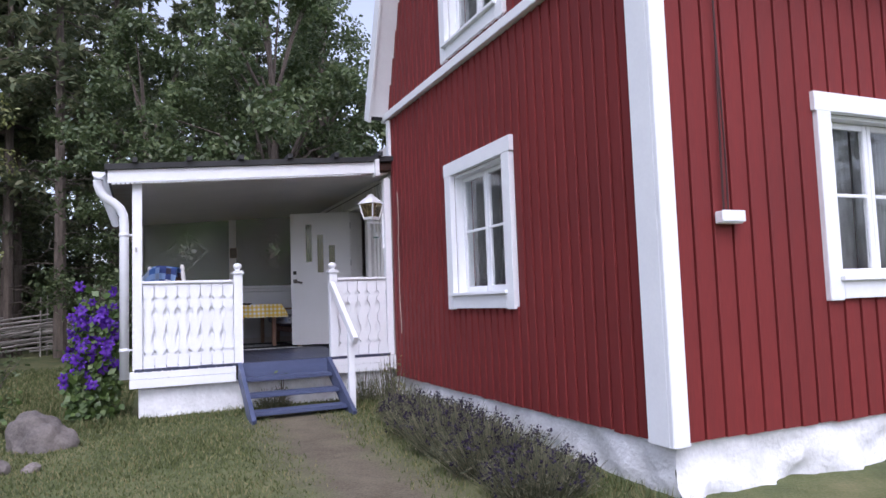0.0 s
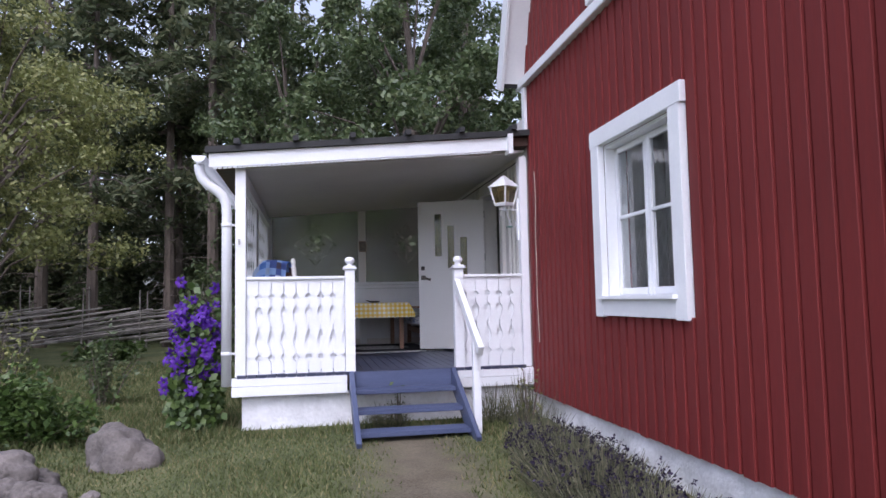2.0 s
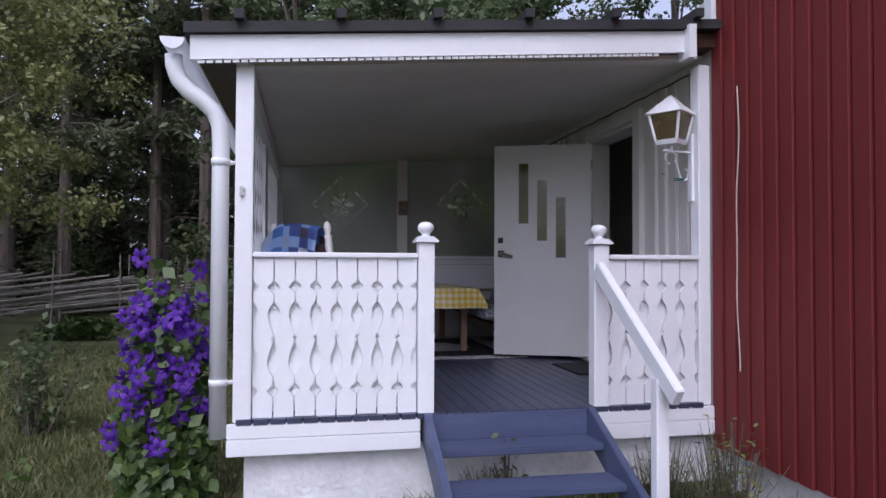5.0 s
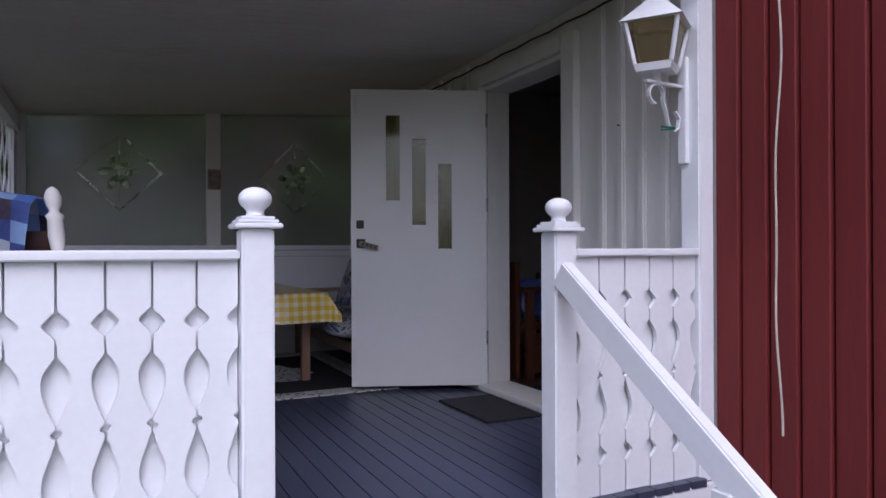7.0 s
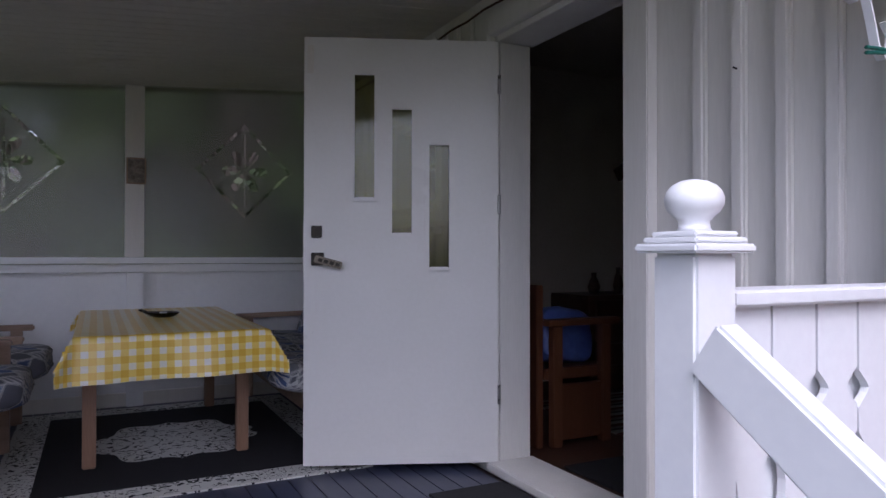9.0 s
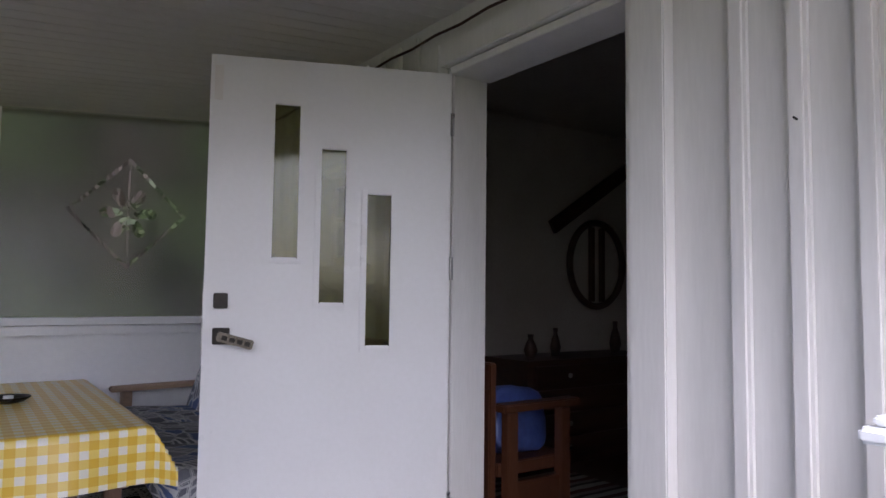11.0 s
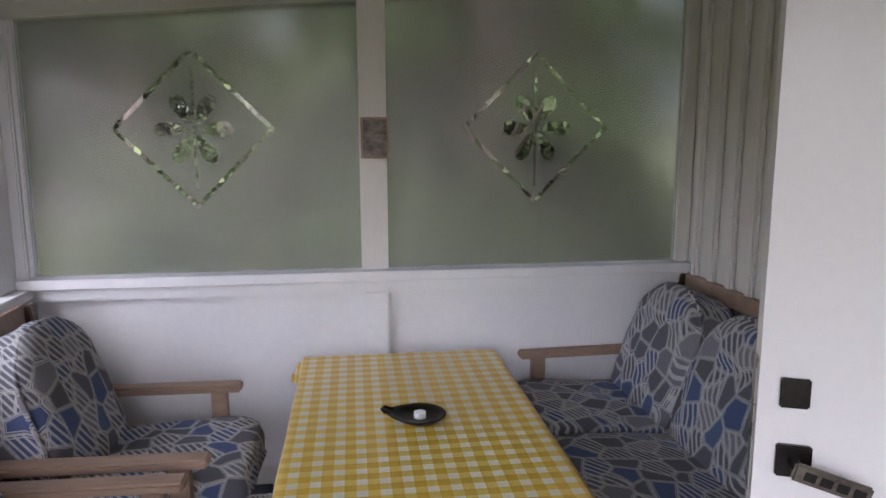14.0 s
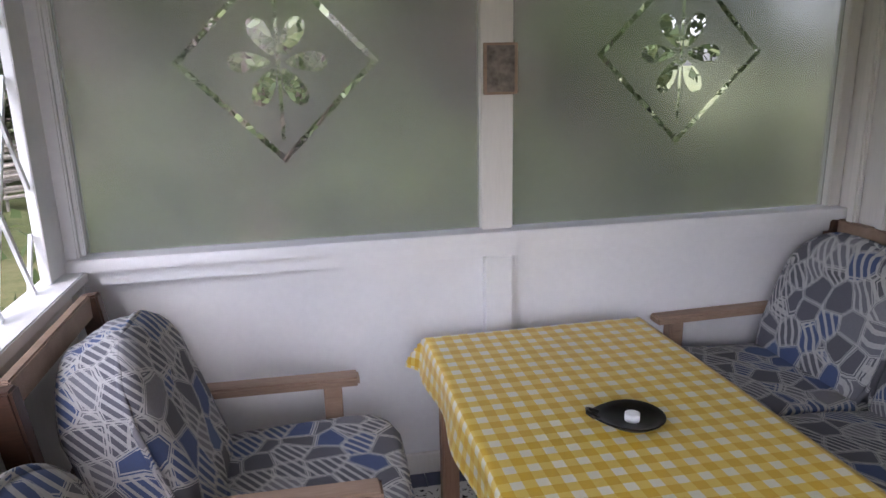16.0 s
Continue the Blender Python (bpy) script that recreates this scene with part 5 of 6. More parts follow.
# ---- foliage ----
def leaf_mesh(name, pts, normals, sizes, mat, rng, aspect=0.55, fold=0.25):
    """Many separate pointed leaves: four-cornered, folded along the middle."""
    n = len(pts)
    d = rng.normal(size=(n, 3))
    d -= normals * (d * normals).sum(1, keepdims=True)
    d /= np.linalg.norm(d, axis=1, keepdims=True) + 1e-9
    s = np.cross(normals, d)
    L = sizes[:, None]
    v = np.empty((n, 4, 3))
    v[:, 0] = pts
    v[:, 1] = pts + d * L * 0.5 + s * L * aspect * 0.5 + normals * L * fold * 0.3
    v[:, 2] = pts + d * L
    v[:, 3] = pts + d * L * 0.5 - s * L * aspect * 0.5 + normals * L * fold * 0.3
    me = bpy.data.meshes.new(name)
    me.vertices.add(4 * n)
    me.vertices.foreach_set("co", v.reshape(-1))
    me.loops.add(4 * n)
    me.loops.foreach_set("vertex_index", np.arange(4 * n, dtype=np.int32))
    me.polygons.add(n)
    me.polygons.foreach_set("loop_start", np.arange(0, 4 * n, 4, dtype=np.int32))
    me.update(calc_edges=True)
    me.materials.append(mat)
    return me


def unit(a):
    return a / (np.linalg.norm(a, axis=1, keepdims=True) + 1e-9)


def broadleaf(seed, height, radius, base, leaves, size, mat, trunk_r=0.16, clumps=90):
    """Trunk and limbs, and leaves in clumps at the limbs' ends. Returns the meshes of trunk and crown, about the origin."""
    rng = np.random.default_rng(seed)
    bm = bmesh.new()
    lean = rng.normal(size=2) * 0.25
    stem = [Vector((lean[0] * t * t + 0.08 * math.sin(5 * t + seed), lean[1] * t * t, height * 0.85 * t)) for t in np.linspace(0, 1, 9)]
    tube(bm, stem, [trunk_r * (1.25 - t) if t > 0 else trunk_r * 1.6 for t in np.linspace(0, 1, 9)], 9)
    ends = []
    for k in range(clumps):
        t = rng.uniform(base / height, 1.0)
        a = rng.uniform(0, 2 * math.pi)
        r = radius * math.sin(math.pi * min(1, max(0.08, (t - base / height) / (1 - base / height) * 0.78 + 0.2))) * rng.uniform(0.45, 1.08)
        p0 = stem[min(8, int(t * 7.5))]
        e = Vector((p0.x + r * math.cos(a), p0.y + r * math.sin(a), height * t + rng.normal() * 0.35))
        mid = p0.lerp(e, 0.5) + Vector((0, 0, 0.12 * r))
        if k % 2 == 0:
            tube(bm, [p0 - Vector((0, 0, 0.25 * r)), mid, e], [trunk_r * 0.28, trunk_r * 0.16, 0.008], 5, False)
        ends.append(e)
    tm = bpy.data.meshes.new("trunk")
    bm.to_mesh(tm)
    bm.free()
    tm.materials.append(BARK)
    c = np.array([tuple(e) for e in ends])
    which = rng.integers(0, len(c), leaves)
    spread = rng.uniform(0.35, 0.75, len(c))[which][:, None] * radius * 0.32
    off = unit(rng.normal(size=(leaves, 3))) * (rng.uniform(0, 1, (leaves, 1)) ** 0.5) * spread * np.array([1.0, 1.0, 0.62])
    off[:, 2] -= 0.12 * np.linalg.norm(off[:, :2], axis=1)
    nrm_ = unit(off + np.array([0, 0, 0.6]) + rng.normal(size=(leaves, 3)) * 0.7)
    crown = leaf_mesh("crown", c[which] + off, nrm_, size * rng.uniform(0.6, 1.3, leaves), mat, rng)
    return tm, crown


def conifer(seed, height, radius, base, leaves, size):
    """A tall dark stem with tiers of drooping boughs, bare dead twigs lower down."""
    rng = np.random.default_rng(seed)
    bm = bmesh.new()
    tube(bm, [(0.03 * math.sin(t * 4 + seed), 0, height * t) for t in np.linspace(0, 1, 8)], [0.17 * (1.05 - t) for t in np.linspace(0, 1, 8)], 8)
    pts, nrms = [], []
    n_b = 75
    for k in range(n_b):
        t = rng.uniform(base / height, 0.99)
        a = rng.uniform(0, 2 * math.pi)
        r = radius * (1 - t) ** 0.7 * 1.2 * rng.uniform(0.6, 1.1) + 0.2
        z = height * t
        tube(bm, [(0, 0, z), (r * 0.5 * math.cos(a), r * 0.5 * math.sin(a), z - 0.05 * r), (r * math.cos(a), r * math.sin(a), z - 0.32 * r)], [0.035, 0.02, 0.005], 4, False)
        m_ = max(8, int(leaves / n_b))
        q = rng.uniform(0.15, 1, m_)
        side_ = rng.normal(size=m_) * 0.18 * r * (1.1 - q)
        pts.append(np.stack([q * r * math.cos(a) - side_ * math.sin(a), q * r * math.sin(a) + side_ * math.cos(a), z - 0.32 * r * q ** 1.6 - np.abs(rng.normal(size=m_)) * 0.12], 1))
        nrms.append(unit(rng.normal(size=(m_, 3)) * 0.6 + np.array([0, 0, 0.8])))
    for k in range(26):
        z = rng.uniform(0.05, max(0.06, base / height)) * height
        a, r = rng.uniform(0, 2 * math.pi), rng.uniform(0.4, 1.5)
        tube(bm, [(0, 0, z), (r * 0.6 * math.cos(a), r * 0.6 * math.sin(a), z + 0.05), (r * math.cos(a + 0.2), r * math.sin(a + 0.2), z - 0.2)], [0.02, 0.012, 0.004], 4, False)
    tm = bpy.data.meshes.new("trunk")
    bm.to_mesh(tm)
    bm.free()
    tm.materials.append(BARK)
    pts, nrms = np.concatenate(pts), np.concatenate(nrms)
    return tm, leaf_mesh("crown", pts, nrms, size * rng.uniform(0.6, 1.4, len(pts)), LEAFDARK, rng, 0.4)


def tree(meshes, x, y, turn, scale, label, group):
    t = thing("tree", label, "tree", group)
    for nm, me in zip(("trunk", "crown"), meshes):
        o = new(nm, me)
        o.parent = t
    t.matrix_basis = Matrix.Translation((x, y, ground_z(x, y) - 0.05)) @ pose(0, 0, 0, 0, 0, turn) @ Matrix.Scale(scale, 4)
    return t


BROAD = [broadleaf(11, 10.5, 3.4, 2.2, 24000, 0.15, LEAF, 0.17, 95), broadleaf(12, 9.0, 3.0, 1.4, 20000, 0.14, LEAF, 0.14, 85)]
APPLE = [broadleaf(21, 6.8, 2.9, 2.3, 26000, 0.10, LEAFOLIVE, 0.13, 100)]
SPRUCE = [conifer(31, 17, 2.3, 4.5, 7500, 0.26), conifer(32, 15, 2.0, 3.2, 7500, 0.24), conifer(33, 19, 2.2, 7.0, 6000, 0.26)]
for i, (x, y, s) in enumerate(((3.0, 17.6, 1.0), (0.2, 19.0, 0.95), (5.2, 20.5, 1.0), (2.2, 22.0, 1.0), (8.6, 19.0, 0.9), (11.5, 16.0, 0.9))):
    tree(BROAD[i % 2], x, y, 67 * i, s, "leafy green deciduous tree behind the porch", "deciduous trees")
for i, (x, y, s) in enumerate(((-5.2, 14.5, 1.0), (-7.6, 17.5, 1.1), (-9.5, 13.5, 1.0), (-11, 18.5, 1.15))):
    tree(APPLE[0], x, y, 100 * i, s, "spreading olive-green fruit tree in the garden", "fruit trees")
for i, (x, y) in enumerate(((-2.1, 21.0), (-3.6, 23.0), (-0.8, 23.3), (-5.6, 22.6))):
    tree(SPRUCE[(2, 0, 2, 1)[i]], x, y, 80 * i, 1.0, "tall spruce with bare lower stem behind the fence", "spruces")
rng0 = np.random.default_rng(77)
k = 0
for row_y, x0, x1, step in ((24.8, -17, 8, 3.3), (29.0, -20, 9.5, 3.4), (35.0, -24, 12, 3.6)):
    x = x0
    while x < x1:
        tree(SPRUCE[k % 3], x + rng0.uniform(-0.7, 0.7), row_y + rng0.uniform(-1.3, 1.3), rng0.uniform(0, 360), rng0.uniform(0.85, 1.15), "tall dark spruce at the forest edge", "spruces")
        x += step
        k += 1
low = conifer(34, 12, 2.4, 0.8, 12000, 0.30)
for i in range(16):
    tree(low, -26 + i * 2.4, 32 + 1.5 * math.sin(i * 1.7), 50 * i, 0.9 + 0.15 * math.sin(i), "dense young spruce in the forest", "spruces")
# woods on the sides and behind the walk close the place
for i in range(13):
    a = radians(185 + i * 14.0)
    tree(SPRUCE[i % 3], 2 + 44 * math.cos(a), 4 + 42 * math.sin(a), 40 * i, 1.0, "tall dark spruce beyond the garden", "spruces")


def shrub(name, x, y, rx, ry, h, leaves, size, mat, seed, label, category, stems=12, group=""):
    rng = np.random.default_rng(seed)
    s = thing(name, label, category, group, at=(x, y, ground_z(x, y)))
    bm = bmesh.new()
    tips = []
    for q in range(stems):
        a, r = rng.uniform(0, 2 * math.pi), rng.uniform(0.1, 1)
        e = Vector((rx * r * math.cos(a), ry * r * math.sin(a), h * rng.uniform(0.45, 1.0) * (1.1 - 0.4 * r)))
        tube(bm, [(e.x * 0.2, e.y * 0.2, -0.03), (e.x * 0.6, e.y * 0.6, e.z * 0.6), tuple(e)], [0.010, 0.007, 0.003], 5, False)
        tips.append(e)
    b_ = dpart("undergrowth", bm, BARK, s)
    c = np.array([tuple(e) for e in tips])
    w = rng.integers(0, len(c), leaves)
    f = rng.uniform(0.25, 1.05, (leaves, 1))
    p = c[w] * f + rng.normal(size=(leaves, 3)) * np.array([rx, ry, h]) * 0.13
    p[:, 2] = np.abs(p[:, 2])
    o = new("leaves", leaf_mesh("leaves", p, unit(rng.normal(size=(leaves, 3)) * 0.6 + np.array([0, 0, 1.0])), size * rng.uniform(0.6, 1.3, leaves), mat, rng))
    o.parent = s
    return s


shrub("garden_bush", -1.95, 8.1, 0.85, 0.5, 0.72, 3800, 0.075, LEAFBRIGHT, 5, "low leafy green garden bush behind the stones", "bush")
shrub("garden_bush", -1.9, 10.3, 0.45, 0.4, 0.95, 700, 0.07, LEAF, 6, "loose green bush with thin stems", "bush", 16)
shrub("garden_bush", -3.2, 10.6, 0.5, 0.5, 1.3, 600, 0.07, LEAFOLIVE, 7, "straggly grey-green rose bush", "bush", 18)
shrub("garden_bush", -4.3, 9.2, 0.9, 0.7, 1.2, 2500, 0.08, LEAF, 8, "green garden bush near the fruit trees", "bush", 16)
shrub("perennial", -3.9, 18.0, 0.8, 0.35, 0.45, 1200, 0.16, LEAFBRIGHT, 9, "low clump of broad green leaves on the lawn", "plant")
for i, (x, y) in enumerate(((1.3, 15.3), (2.6, 16.6), (6.6, 18.0), (8.4, 16.6), (4.9, 17.6), (10.2, 15.0), (-0.4, 15.8), (-2.2, 23.8), (-6, 24.2), (-9.5, 24.0))):
    shrub("undergrowth_bush", x, y, 1.1, 0.8, 1.9 if y < 20 else 2.4, 3200, 0.13, LEAF, 40 + i, "green undergrowth bush at the edge of the trees", "bush", 18, "undergrowth bushes")


for i in range(11):
    x = -19 + i * 2.6
    shrub("undergrowth_bush", x, 26.8 + 1.2 * math.sin(i * 2.1), 1.8, 0.9, 5.0, 4500, 0.26, LEAFDARK, 140 + i, "dark undergrowth at the foot of the spruces", "bush", 20, "forest undergrowth")


# ---- clematis by the downpipe ----
def clematis():
    rng = np.random.default_rng(3)
    x0, y0 = -0.50, 8.36
    z0 = ground_z(x0, y0)
    c = thing("clematis", "purple flowering clematis climbing beside the downpipe", "climbing plant", at=(x0, y0, z0))
    bm = bmesh.new()
    for q in range(9):
        a = rng.uniform(0, 6.28)
        tube(bm, [(0.15 * math.cos(a), 0.1 * math.sin(a), -0.02), (rng.uniform(-.2, .1), rng.uniform(-.1, .1), 0.6), (rng.uniform(-.1, .12), rng.uniform(-.08, .08), rng.uniform(1.1, 1.6))], [0.006, 0.005, 0.003], 5, False)
    dpart("undergrowth", bm, BARK, c)
    def shape(z, n):
        w = np.where(z < 0.75, 0.26, 0.26 - 0.12 * (z - 0.75))
        a = rng.uniform(0, 6.28, n)
        r = np.sqrt(rng.uniform(0, 1, n))
        return np.stack([w * r * np.cos(a) + 0.06 * np.maximum(0, z - 0.8), w * 0.8 * r * np.sin(a), z], 1)
    n = 1500
    z = rng.beta(1.2, 2.0, n) * 1.42 + 0.02
    p = shape(z, n)
    o = new("leaves", leaf_mesh("leaves", p, unit(rng.normal(size=(n, 3)) * 0.6 + np.array([-0.2, -0.9, 0.4])), 0.085 * rng.uniform(0.6, 1.3, n), LEAFBRIGHT, rng, 0.7))
    o.parent = c
    # one six-petalled flower, shared by all
    verts, faces = [(0, 0, 0.01)], []
    for k6 in range(6):
        a = radians(60 * k6)
        ca, sa = math.cos(a), math.sin(a)
        i0 = len(verts)
        for rr, ww, zz in ((.012, .006, .004), (.03, .017, .012), (.048, .016, .010), (.066, .002, -.004)):
            verts += [(rr * ca - ww * sa, rr * sa + ww * ca, zz - .004), (rr * ca + ww * sa, rr * sa - ww * ca, zz - .004)]
        for q in range(3):
            faces.append((i0 + 2 * q, i0 + 2 * q + 1, i0 + 2 * q + 3, i0 + 2 * q + 2))
    me = bpy.data.meshes.new("flower")
    me.from_pydata(verts, [], faces)
    me.materials.append(PETAL)
    nf = 85
    zf = rng.normal(0.92, 0.23, nf).clip(0.42, 1.45)
    pf_ = shape(zf, nf)
    for q in range(nf):
        f = new("flower", me)
        f.parent = c
        yy = -abs(pf_[q][1]) - 0.05 if q % 4 else pf_[q][1]
        f.matrix_basis = Matrix.Translation((pf_[q][0] * 1.15, yy, zf[q])) @ Euler((radians(90 + rng.normal() * 28), rng.uniform(0, 6), radians(rng.normal() * 35))).to_matrix().to_4x4() @ Matrix.Scale(rng.uniform(0.75, 1.15), 4)


clematis()


# ---- lavender along the wall ----
def spikes(name, x, y, rx, ry, h, n, seed, label, category, heads=True):
    rng = np.random.default_rng(seed)
    s = thing(name, label, category, "lavender clumps" if heads else "weeds", at=(x, y, ground_z(x, y)))
    a = rng.uniform(0, 6.28, n)
    r = np.sqrt(rng.uniform(0, 1, n))
    bx_, by_ = rx * 0.6 * r * np.cos(a), ry * 0.6 * r * np.sin(a)
    hh = h * rng.uniform(0.45, 1.05, n) * (1.05 - 0.35 * r)
    tx_, ty_ = bx_ * 1.7 + rng.normal(size=n) * 0.05, by_ * 1.7 + rng.normal(size=n) * 0.05
    base_, tip = np.stack([bx_, by_, np.zeros(n) - 0.02], 1), np.stack([tx_, ty_, hh], 1)
    side_ = unit(np.cross(tip - base_, rng.normal(size=(n, 3)))) * 0.0028
    v = np.stack([base_ - side_, base_ + side_, tip + side_ * 0.5, tip - side_ * 0.5], 1)
    me = bpy.data.meshes.new("undergrowth")
    me.from_pydata(v.reshape(-1, 3).tolist(), [], [(4 * q, 4 * q + 1, 4 * q + 2, 4 * q + 3) for q in range(n)])
    me.materials.append(DRY)
    new("undergrowth", me).parent = s
    m_ = n * 2
    w = rng.integers(0, n, m_)
    f = rng.uniform(0.1, 0.8, (m_, 1))
    p = base_[w] * (1 - f) + tip[w] * f
    o = new("leaves", leaf_mesh("leaves", p, unit(rng.normal(size=(m_, 3))), 0.045 * rng.uniform(0.6, 1.4, m_), DRY, rng, 0.16))
    o.parent = s
    if heads:
        k_ = int(n * 0.085)
        p = np.repeat(tip[:k_], 7, axis=0) + rng.normal(size=(k_ * 7, 3)) * np.array([.005, .005, .014])
        o = new("bloom", leaf_mesh("bloom", p, unit(rng.normal(size=(k_ * 7, 3))), 0.022 * rng.uniform(0.7, 1.3, k_ * 7), BUD, rng, 0.7))
        o.parent = s
    return s


for i, (x, y, rx, ry, h) in enumerate(((2.22, 3.75, .36, .34, .30), (2.2, 4.35, .38, .42, .38), (2.22, 5.0, .38, .45, .40), (2.28, 5.65, .36, .45, .36), (2.38, 6.3, .32, .42, .30))):
    spikes("lavender", x, y, rx, ry, h, 2000, 60 + i, "grey-green lavender clump with dark withered flower heads", "lavender")
for i, (x, y, h) in enumerate(((2.55, 7.0, .35), (2.62, 7.65, .55), (2.4, 7.95, .42), (1.35, 8.0, .28))):
    spikes("weed", x, y, .22, .2, h, 160, 80 + i, "thin dry weeds at the foot of the wall", "weeds", False)
shrub("weed", 2.62, 7.55, 0.22, 0.2, 0.62, 90, 0.05, LEAFOLIVE, 91, "small leafy weed by the porch corner", "weeds", 7)
shrub("weed", 1.45, 8.05, 0.16, 0.08, 0.4, 60, 0.05, LEAF, 92, "small dark weed under the steps", "weeds", 6)


# ---- lawn blades ----
def blades(n, seed):
    rng = np.random.default_rng(seed)
    x, y = rng.uniform(-9, 2.85, n), rng.uniform(-2.5, 17.0, n)
    cx = 1.22 + 0.03 * y
    keep = (np.abs(x - cx) > rng.uniform(0.15, 0.75, n)) | (y > 8.0)
    keep &= ~((x > -0.15) & (y > 8.2))
    thin = np.minimum(np.minimum((x + 9) / 5, (17 - y) / 6), (y + 2.5) / 3)
    keep &= rng.uniform(0, 1, n) < thin
    x, y = x[keep], y[keep]
    z = np.array([ground_z(a, b) for a, b in zip(x, y)])
    m_ = len(x)
    patch = np.array([noise.noise((a * 1.3, b * 1.3, 5.0)) for a, b in zip(x, y)])
    h = (0.018 + 0.022 * np.clip(patch + 0.3, 0, 1)) * rng.uniform(0.5, 1.6, m_)
    near_wall = (x > 2.2) | ((x < -0.1) & (y > 7.9)) | ((y > 7.75) & (x < 2.8))
    h = np.where(near_wall, h * 2.2, h)
    a = rng.uniform(0, 6.28, m_)
    w = 0.004 + 0.0006 * y
    lean_ = rng.normal(size=(m_, 2)) * 0.5
    v = np.empty((m_, 3, 3))
    v[:, 0] = np.stack([x - w * np.cos(a), y - w * np.sin(a), z - 0.005], 1)
    v[:, 1] = np.stack([x + w * np.cos(a), y + w * np.sin(a), z - 0.005], 1)
    v[:, 2] = np.stack([x + lean_[:, 0] * h, y + lean_[:, 1] * h, z + h], 1)
    me = bpy.data.meshes.new("grass")
    me.vertices.add(3 * m_)
    me.vertices.foreach_set("co", v.reshape(-1))
    me.loops.add(3 * m_)
    me.loops.foreach_set("vertex_index", np.arange(3 * m_, dtype=np.int32))
    me.polygons.add(m_)
    me.polygons.foreach_set("loop_start", np.arange(0, 3 * m_, 3, dtype=np.int32))
    me.update(calc_edges=True)
    me.materials.append(BLADE)
    return tagged(new("grass", me), "short uneven lawn grass with dry blades", "grass", "", "stuff")


blades(420000, 8)


# ---- round-pole fence ----
def fence():
    rng = np.random.default_rng(15)
    f = thing("pole_fence", "grey weathered round-pole fence of slanting rails at the lawn's end", "fence")
    Y = 22.3
    for i in range(11):
        x = -15 + i * 1.55
        for dx in (-0.07, 0.07):
            bm = bmesh.new()
            z = ground_z(x, Y)
            tube(bm, [(x + dx, Y + dx * 1.2, z - 0.1), (x + dx + rng.normal() * 0.03, Y + dx, z + 1.6 + rng.uniform(0, 0.3))], [0.028, 0.018], 6)
            part("stake", bm, FENCEW, f)
    for i in range(46):
        x = -17 + i * 0.38
        ln_ = rng.uniform(3.4, 4.4)
        for lv in range(2):
            z0 = 0.52 + lv * 0.42 + rng.uniform(0, 0.25)
            bm = bmesh.new()
            yy = Y + rng.normal() * 0.03
            tube(bm, [(x, yy, z0), (x + ln_ / 2, yy + rng.normal() * 0.03, z0 + 0.20 + rng.normal() * 0.03), (x + ln_, yy, z0 + 0.42 + rng.normal() * 0.04)], [0.03, 0.035, 0.025], 6)
            part("rail", bm, FENCEW, f)


fence()


# ---- single boards and planks ----
def shared_box(name, w, d, h, mat, tilt=0.0):
    """Origin at the low outer corner; tilt lifts one edge of the face."""
    bm = bmesh.new()
    box(bm, 0, w, 0, d, 0, h)
    for v in bm.verts:
        if v.co.y < d / 2 and (v.co.x > w / 2) == (tilt > 0):
            v.co.y -= abs(tilt)
    bmesh.ops.bevel(bm, geom=[e for e in bm.edges if abs(e.verts[0].co.z - e.verts[1].co.z) > h / 2 and min(e.verts[0].co.y, e.verts[1].co.y) < d / 2], offset=0.004, segments=1, affect="EDGES")
    me = bpy.data.meshes.new(name)
    bm.to_mesh(me)
    bm.free()
    me.materials.append(mat)
    return me


BW = (YE + 0.005 - Y0 - 0.19) / 36
cache = {}


def board(parent, m, h):
    key = round(h, 3)
    if key not in cache:
        cache[key] = shared_box("board", BW - 0.010, 0.046, h, RED, 0.013)
    o = new("board", cache[key])
    o.parent = parent
    o.matrix_basis = m
    return o


def board_runs(u, holes, z0, z1, trim):
    runs, z = [], z0
    for h in holes:
        if h[0] - trim + 0.03 < u + BW and u < h[1] + trim - 0.03:
            runs.append((z, h[2] - trim + 0.02))
            z = h[3] + trim - 0.02
    runs.append((z, z1))
    return [r for r in runs if r[1] - r[0] > 0.05]


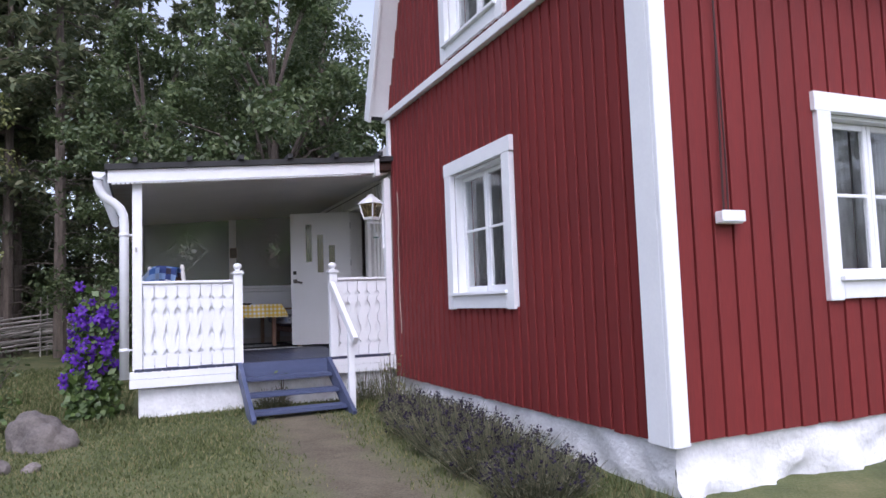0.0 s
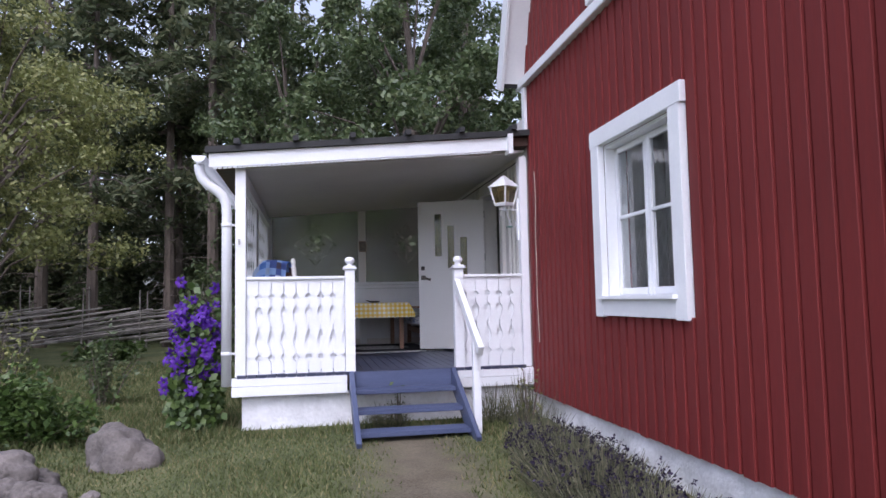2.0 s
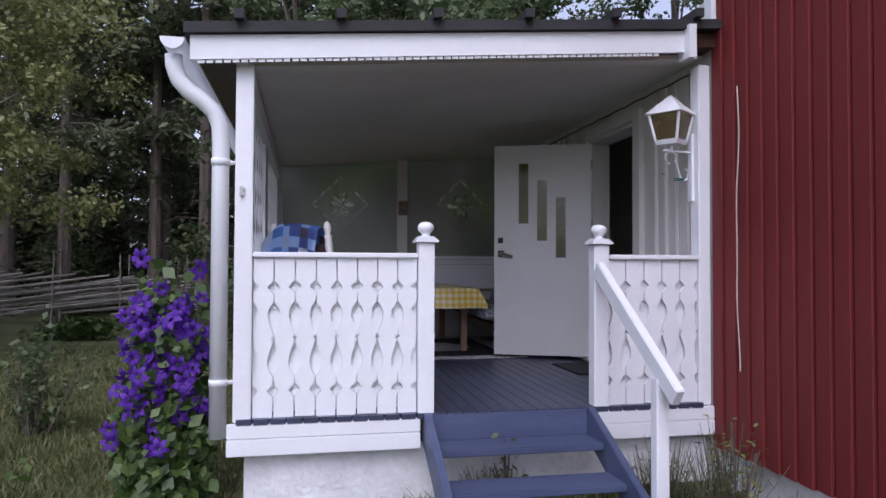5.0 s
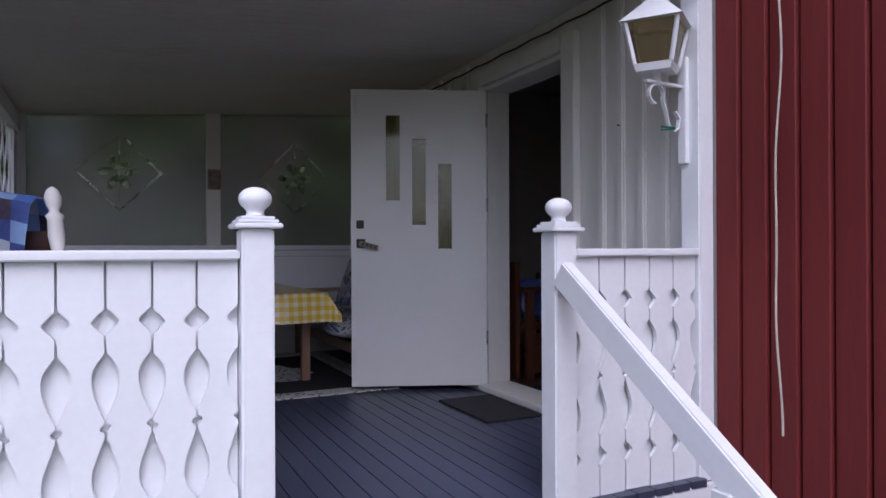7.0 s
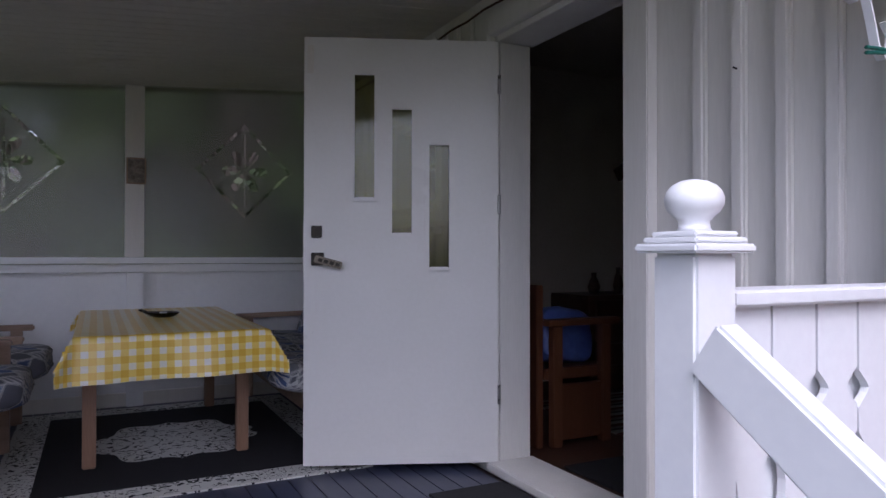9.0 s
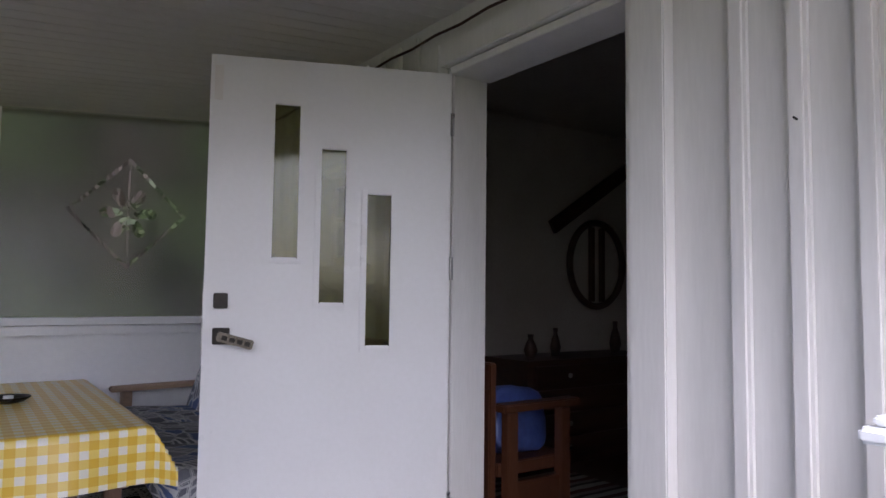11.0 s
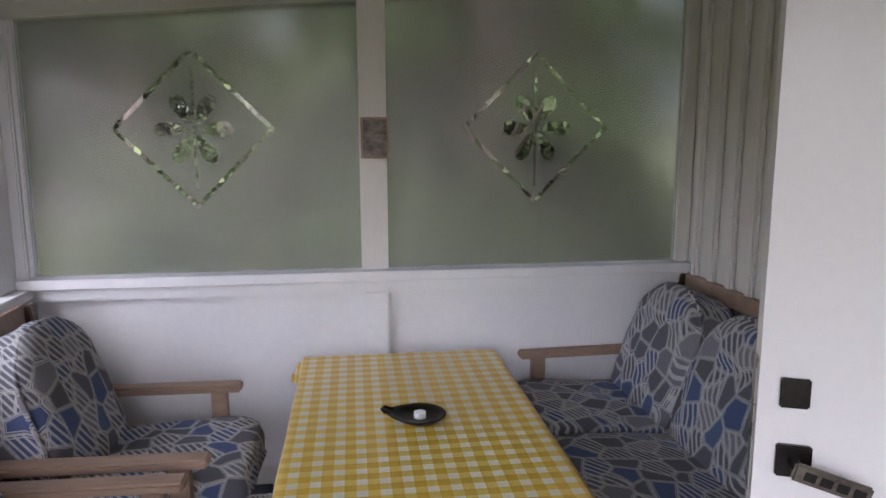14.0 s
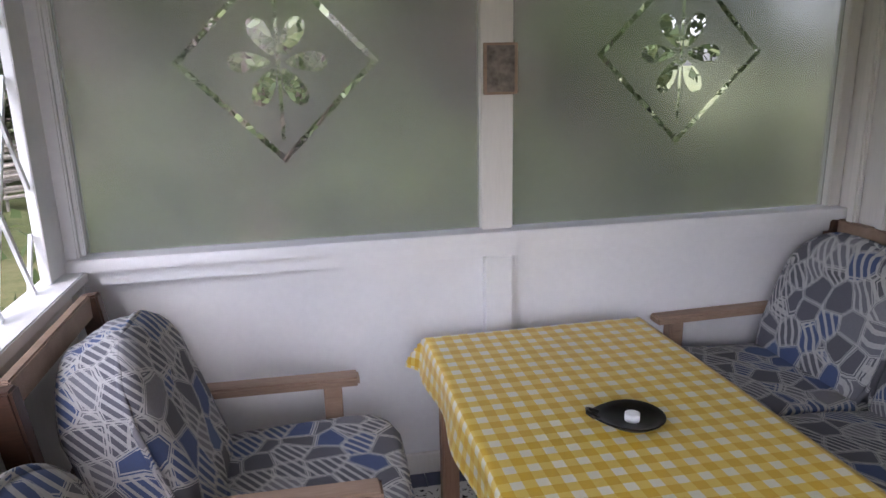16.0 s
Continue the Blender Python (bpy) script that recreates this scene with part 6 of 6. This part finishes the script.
# gable boards run from the near corner to the porch; local x points along -y
u = Y0 + 0.19
while u + BW < YE + 0.01:
    for a, b in board_runs(u, [WIN1], WB - 0.015 + 0.012 * noise.noise((u * 9, 0, 0)), 3.885, 0.135):
        board(gable, pose(XW + 0.008, u + BW, a, 0, 0, -90), b - a)
    u += BW
u = Y0 + 0.6
while u + BW < 8.28:
    zt = min(5.55, 3.99 + max(0.0, (8.36 - (u + BW)) * 2.6))
    if zt > 4.05:
        for a, b in board_runs(u, [WIN1U], 3.987, zt, 0.135):
            board(upper, pose(XW + 0.008, u + BW, a, 0, 0, -90), b - a)
    u += BW
side_boards = {}
u, SW = XW + 0.095, 0.165
while u + SW < 7.2:
    runs, z = [], WB - 0.01 + 0.012 * noise.noise((u * 9, 3, 0))
    if WIN2[0] - 0.105 < u + SW and u < WIN2[1] + 0.105:
        runs, z = [(z, WIN2[2] - 0.115)], WIN2[3] + 0.115
    for a, b in runs + [(z, 3.92)]:
        key = round(b - a, 3)
        if key not in side_boards:
            side_boards[key] = shared_box("board", SW - 0.008, 0.046, b - a, RED, -0.012)
        o = new("board", side_boards[key])
        o.parent = side
        o.matrix_basis = pose(u, Y0 + 0.008, a)
    u += SW

# upright rounded battens of the inner porch wall
def batten(y, z0, z1):
    bm = bmesh.new()
    beam(bm, (XW + 0.008, y, z0), (XW + 0.008, y, z1), 0.05, 0.03, 0.009, up=(1, 0, 0))
    part("batten", bm, CREAM, inner)


y = YF + 0.10
while y < YB - 0.08:
    if 9.08 < y < 10.32:
        pass
    elif WIN3[0] - 0.1 < y < WIN3[1] + 0.1:
        batten(y, DECK, WIN3[2] - 0.075)
        batten(y, WIN3[3] + 0.075, roof_z(XW) - 0.03)
    else:
        batten(y, DECK, roof_z(XW) - 0.03)
    y += 0.148

# deck planks
PL = 0.094
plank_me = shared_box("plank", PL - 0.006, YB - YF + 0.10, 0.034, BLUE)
i = 0
while XL + 0.02 + (i + 1) * PL < XW + 0.02:
    o = new("plank", plank_me)
    o.parent = DECKOB
    o.location = (XL + 0.02 + i * PL, YF - 0.07, DECK - 0.034)
    i += 1
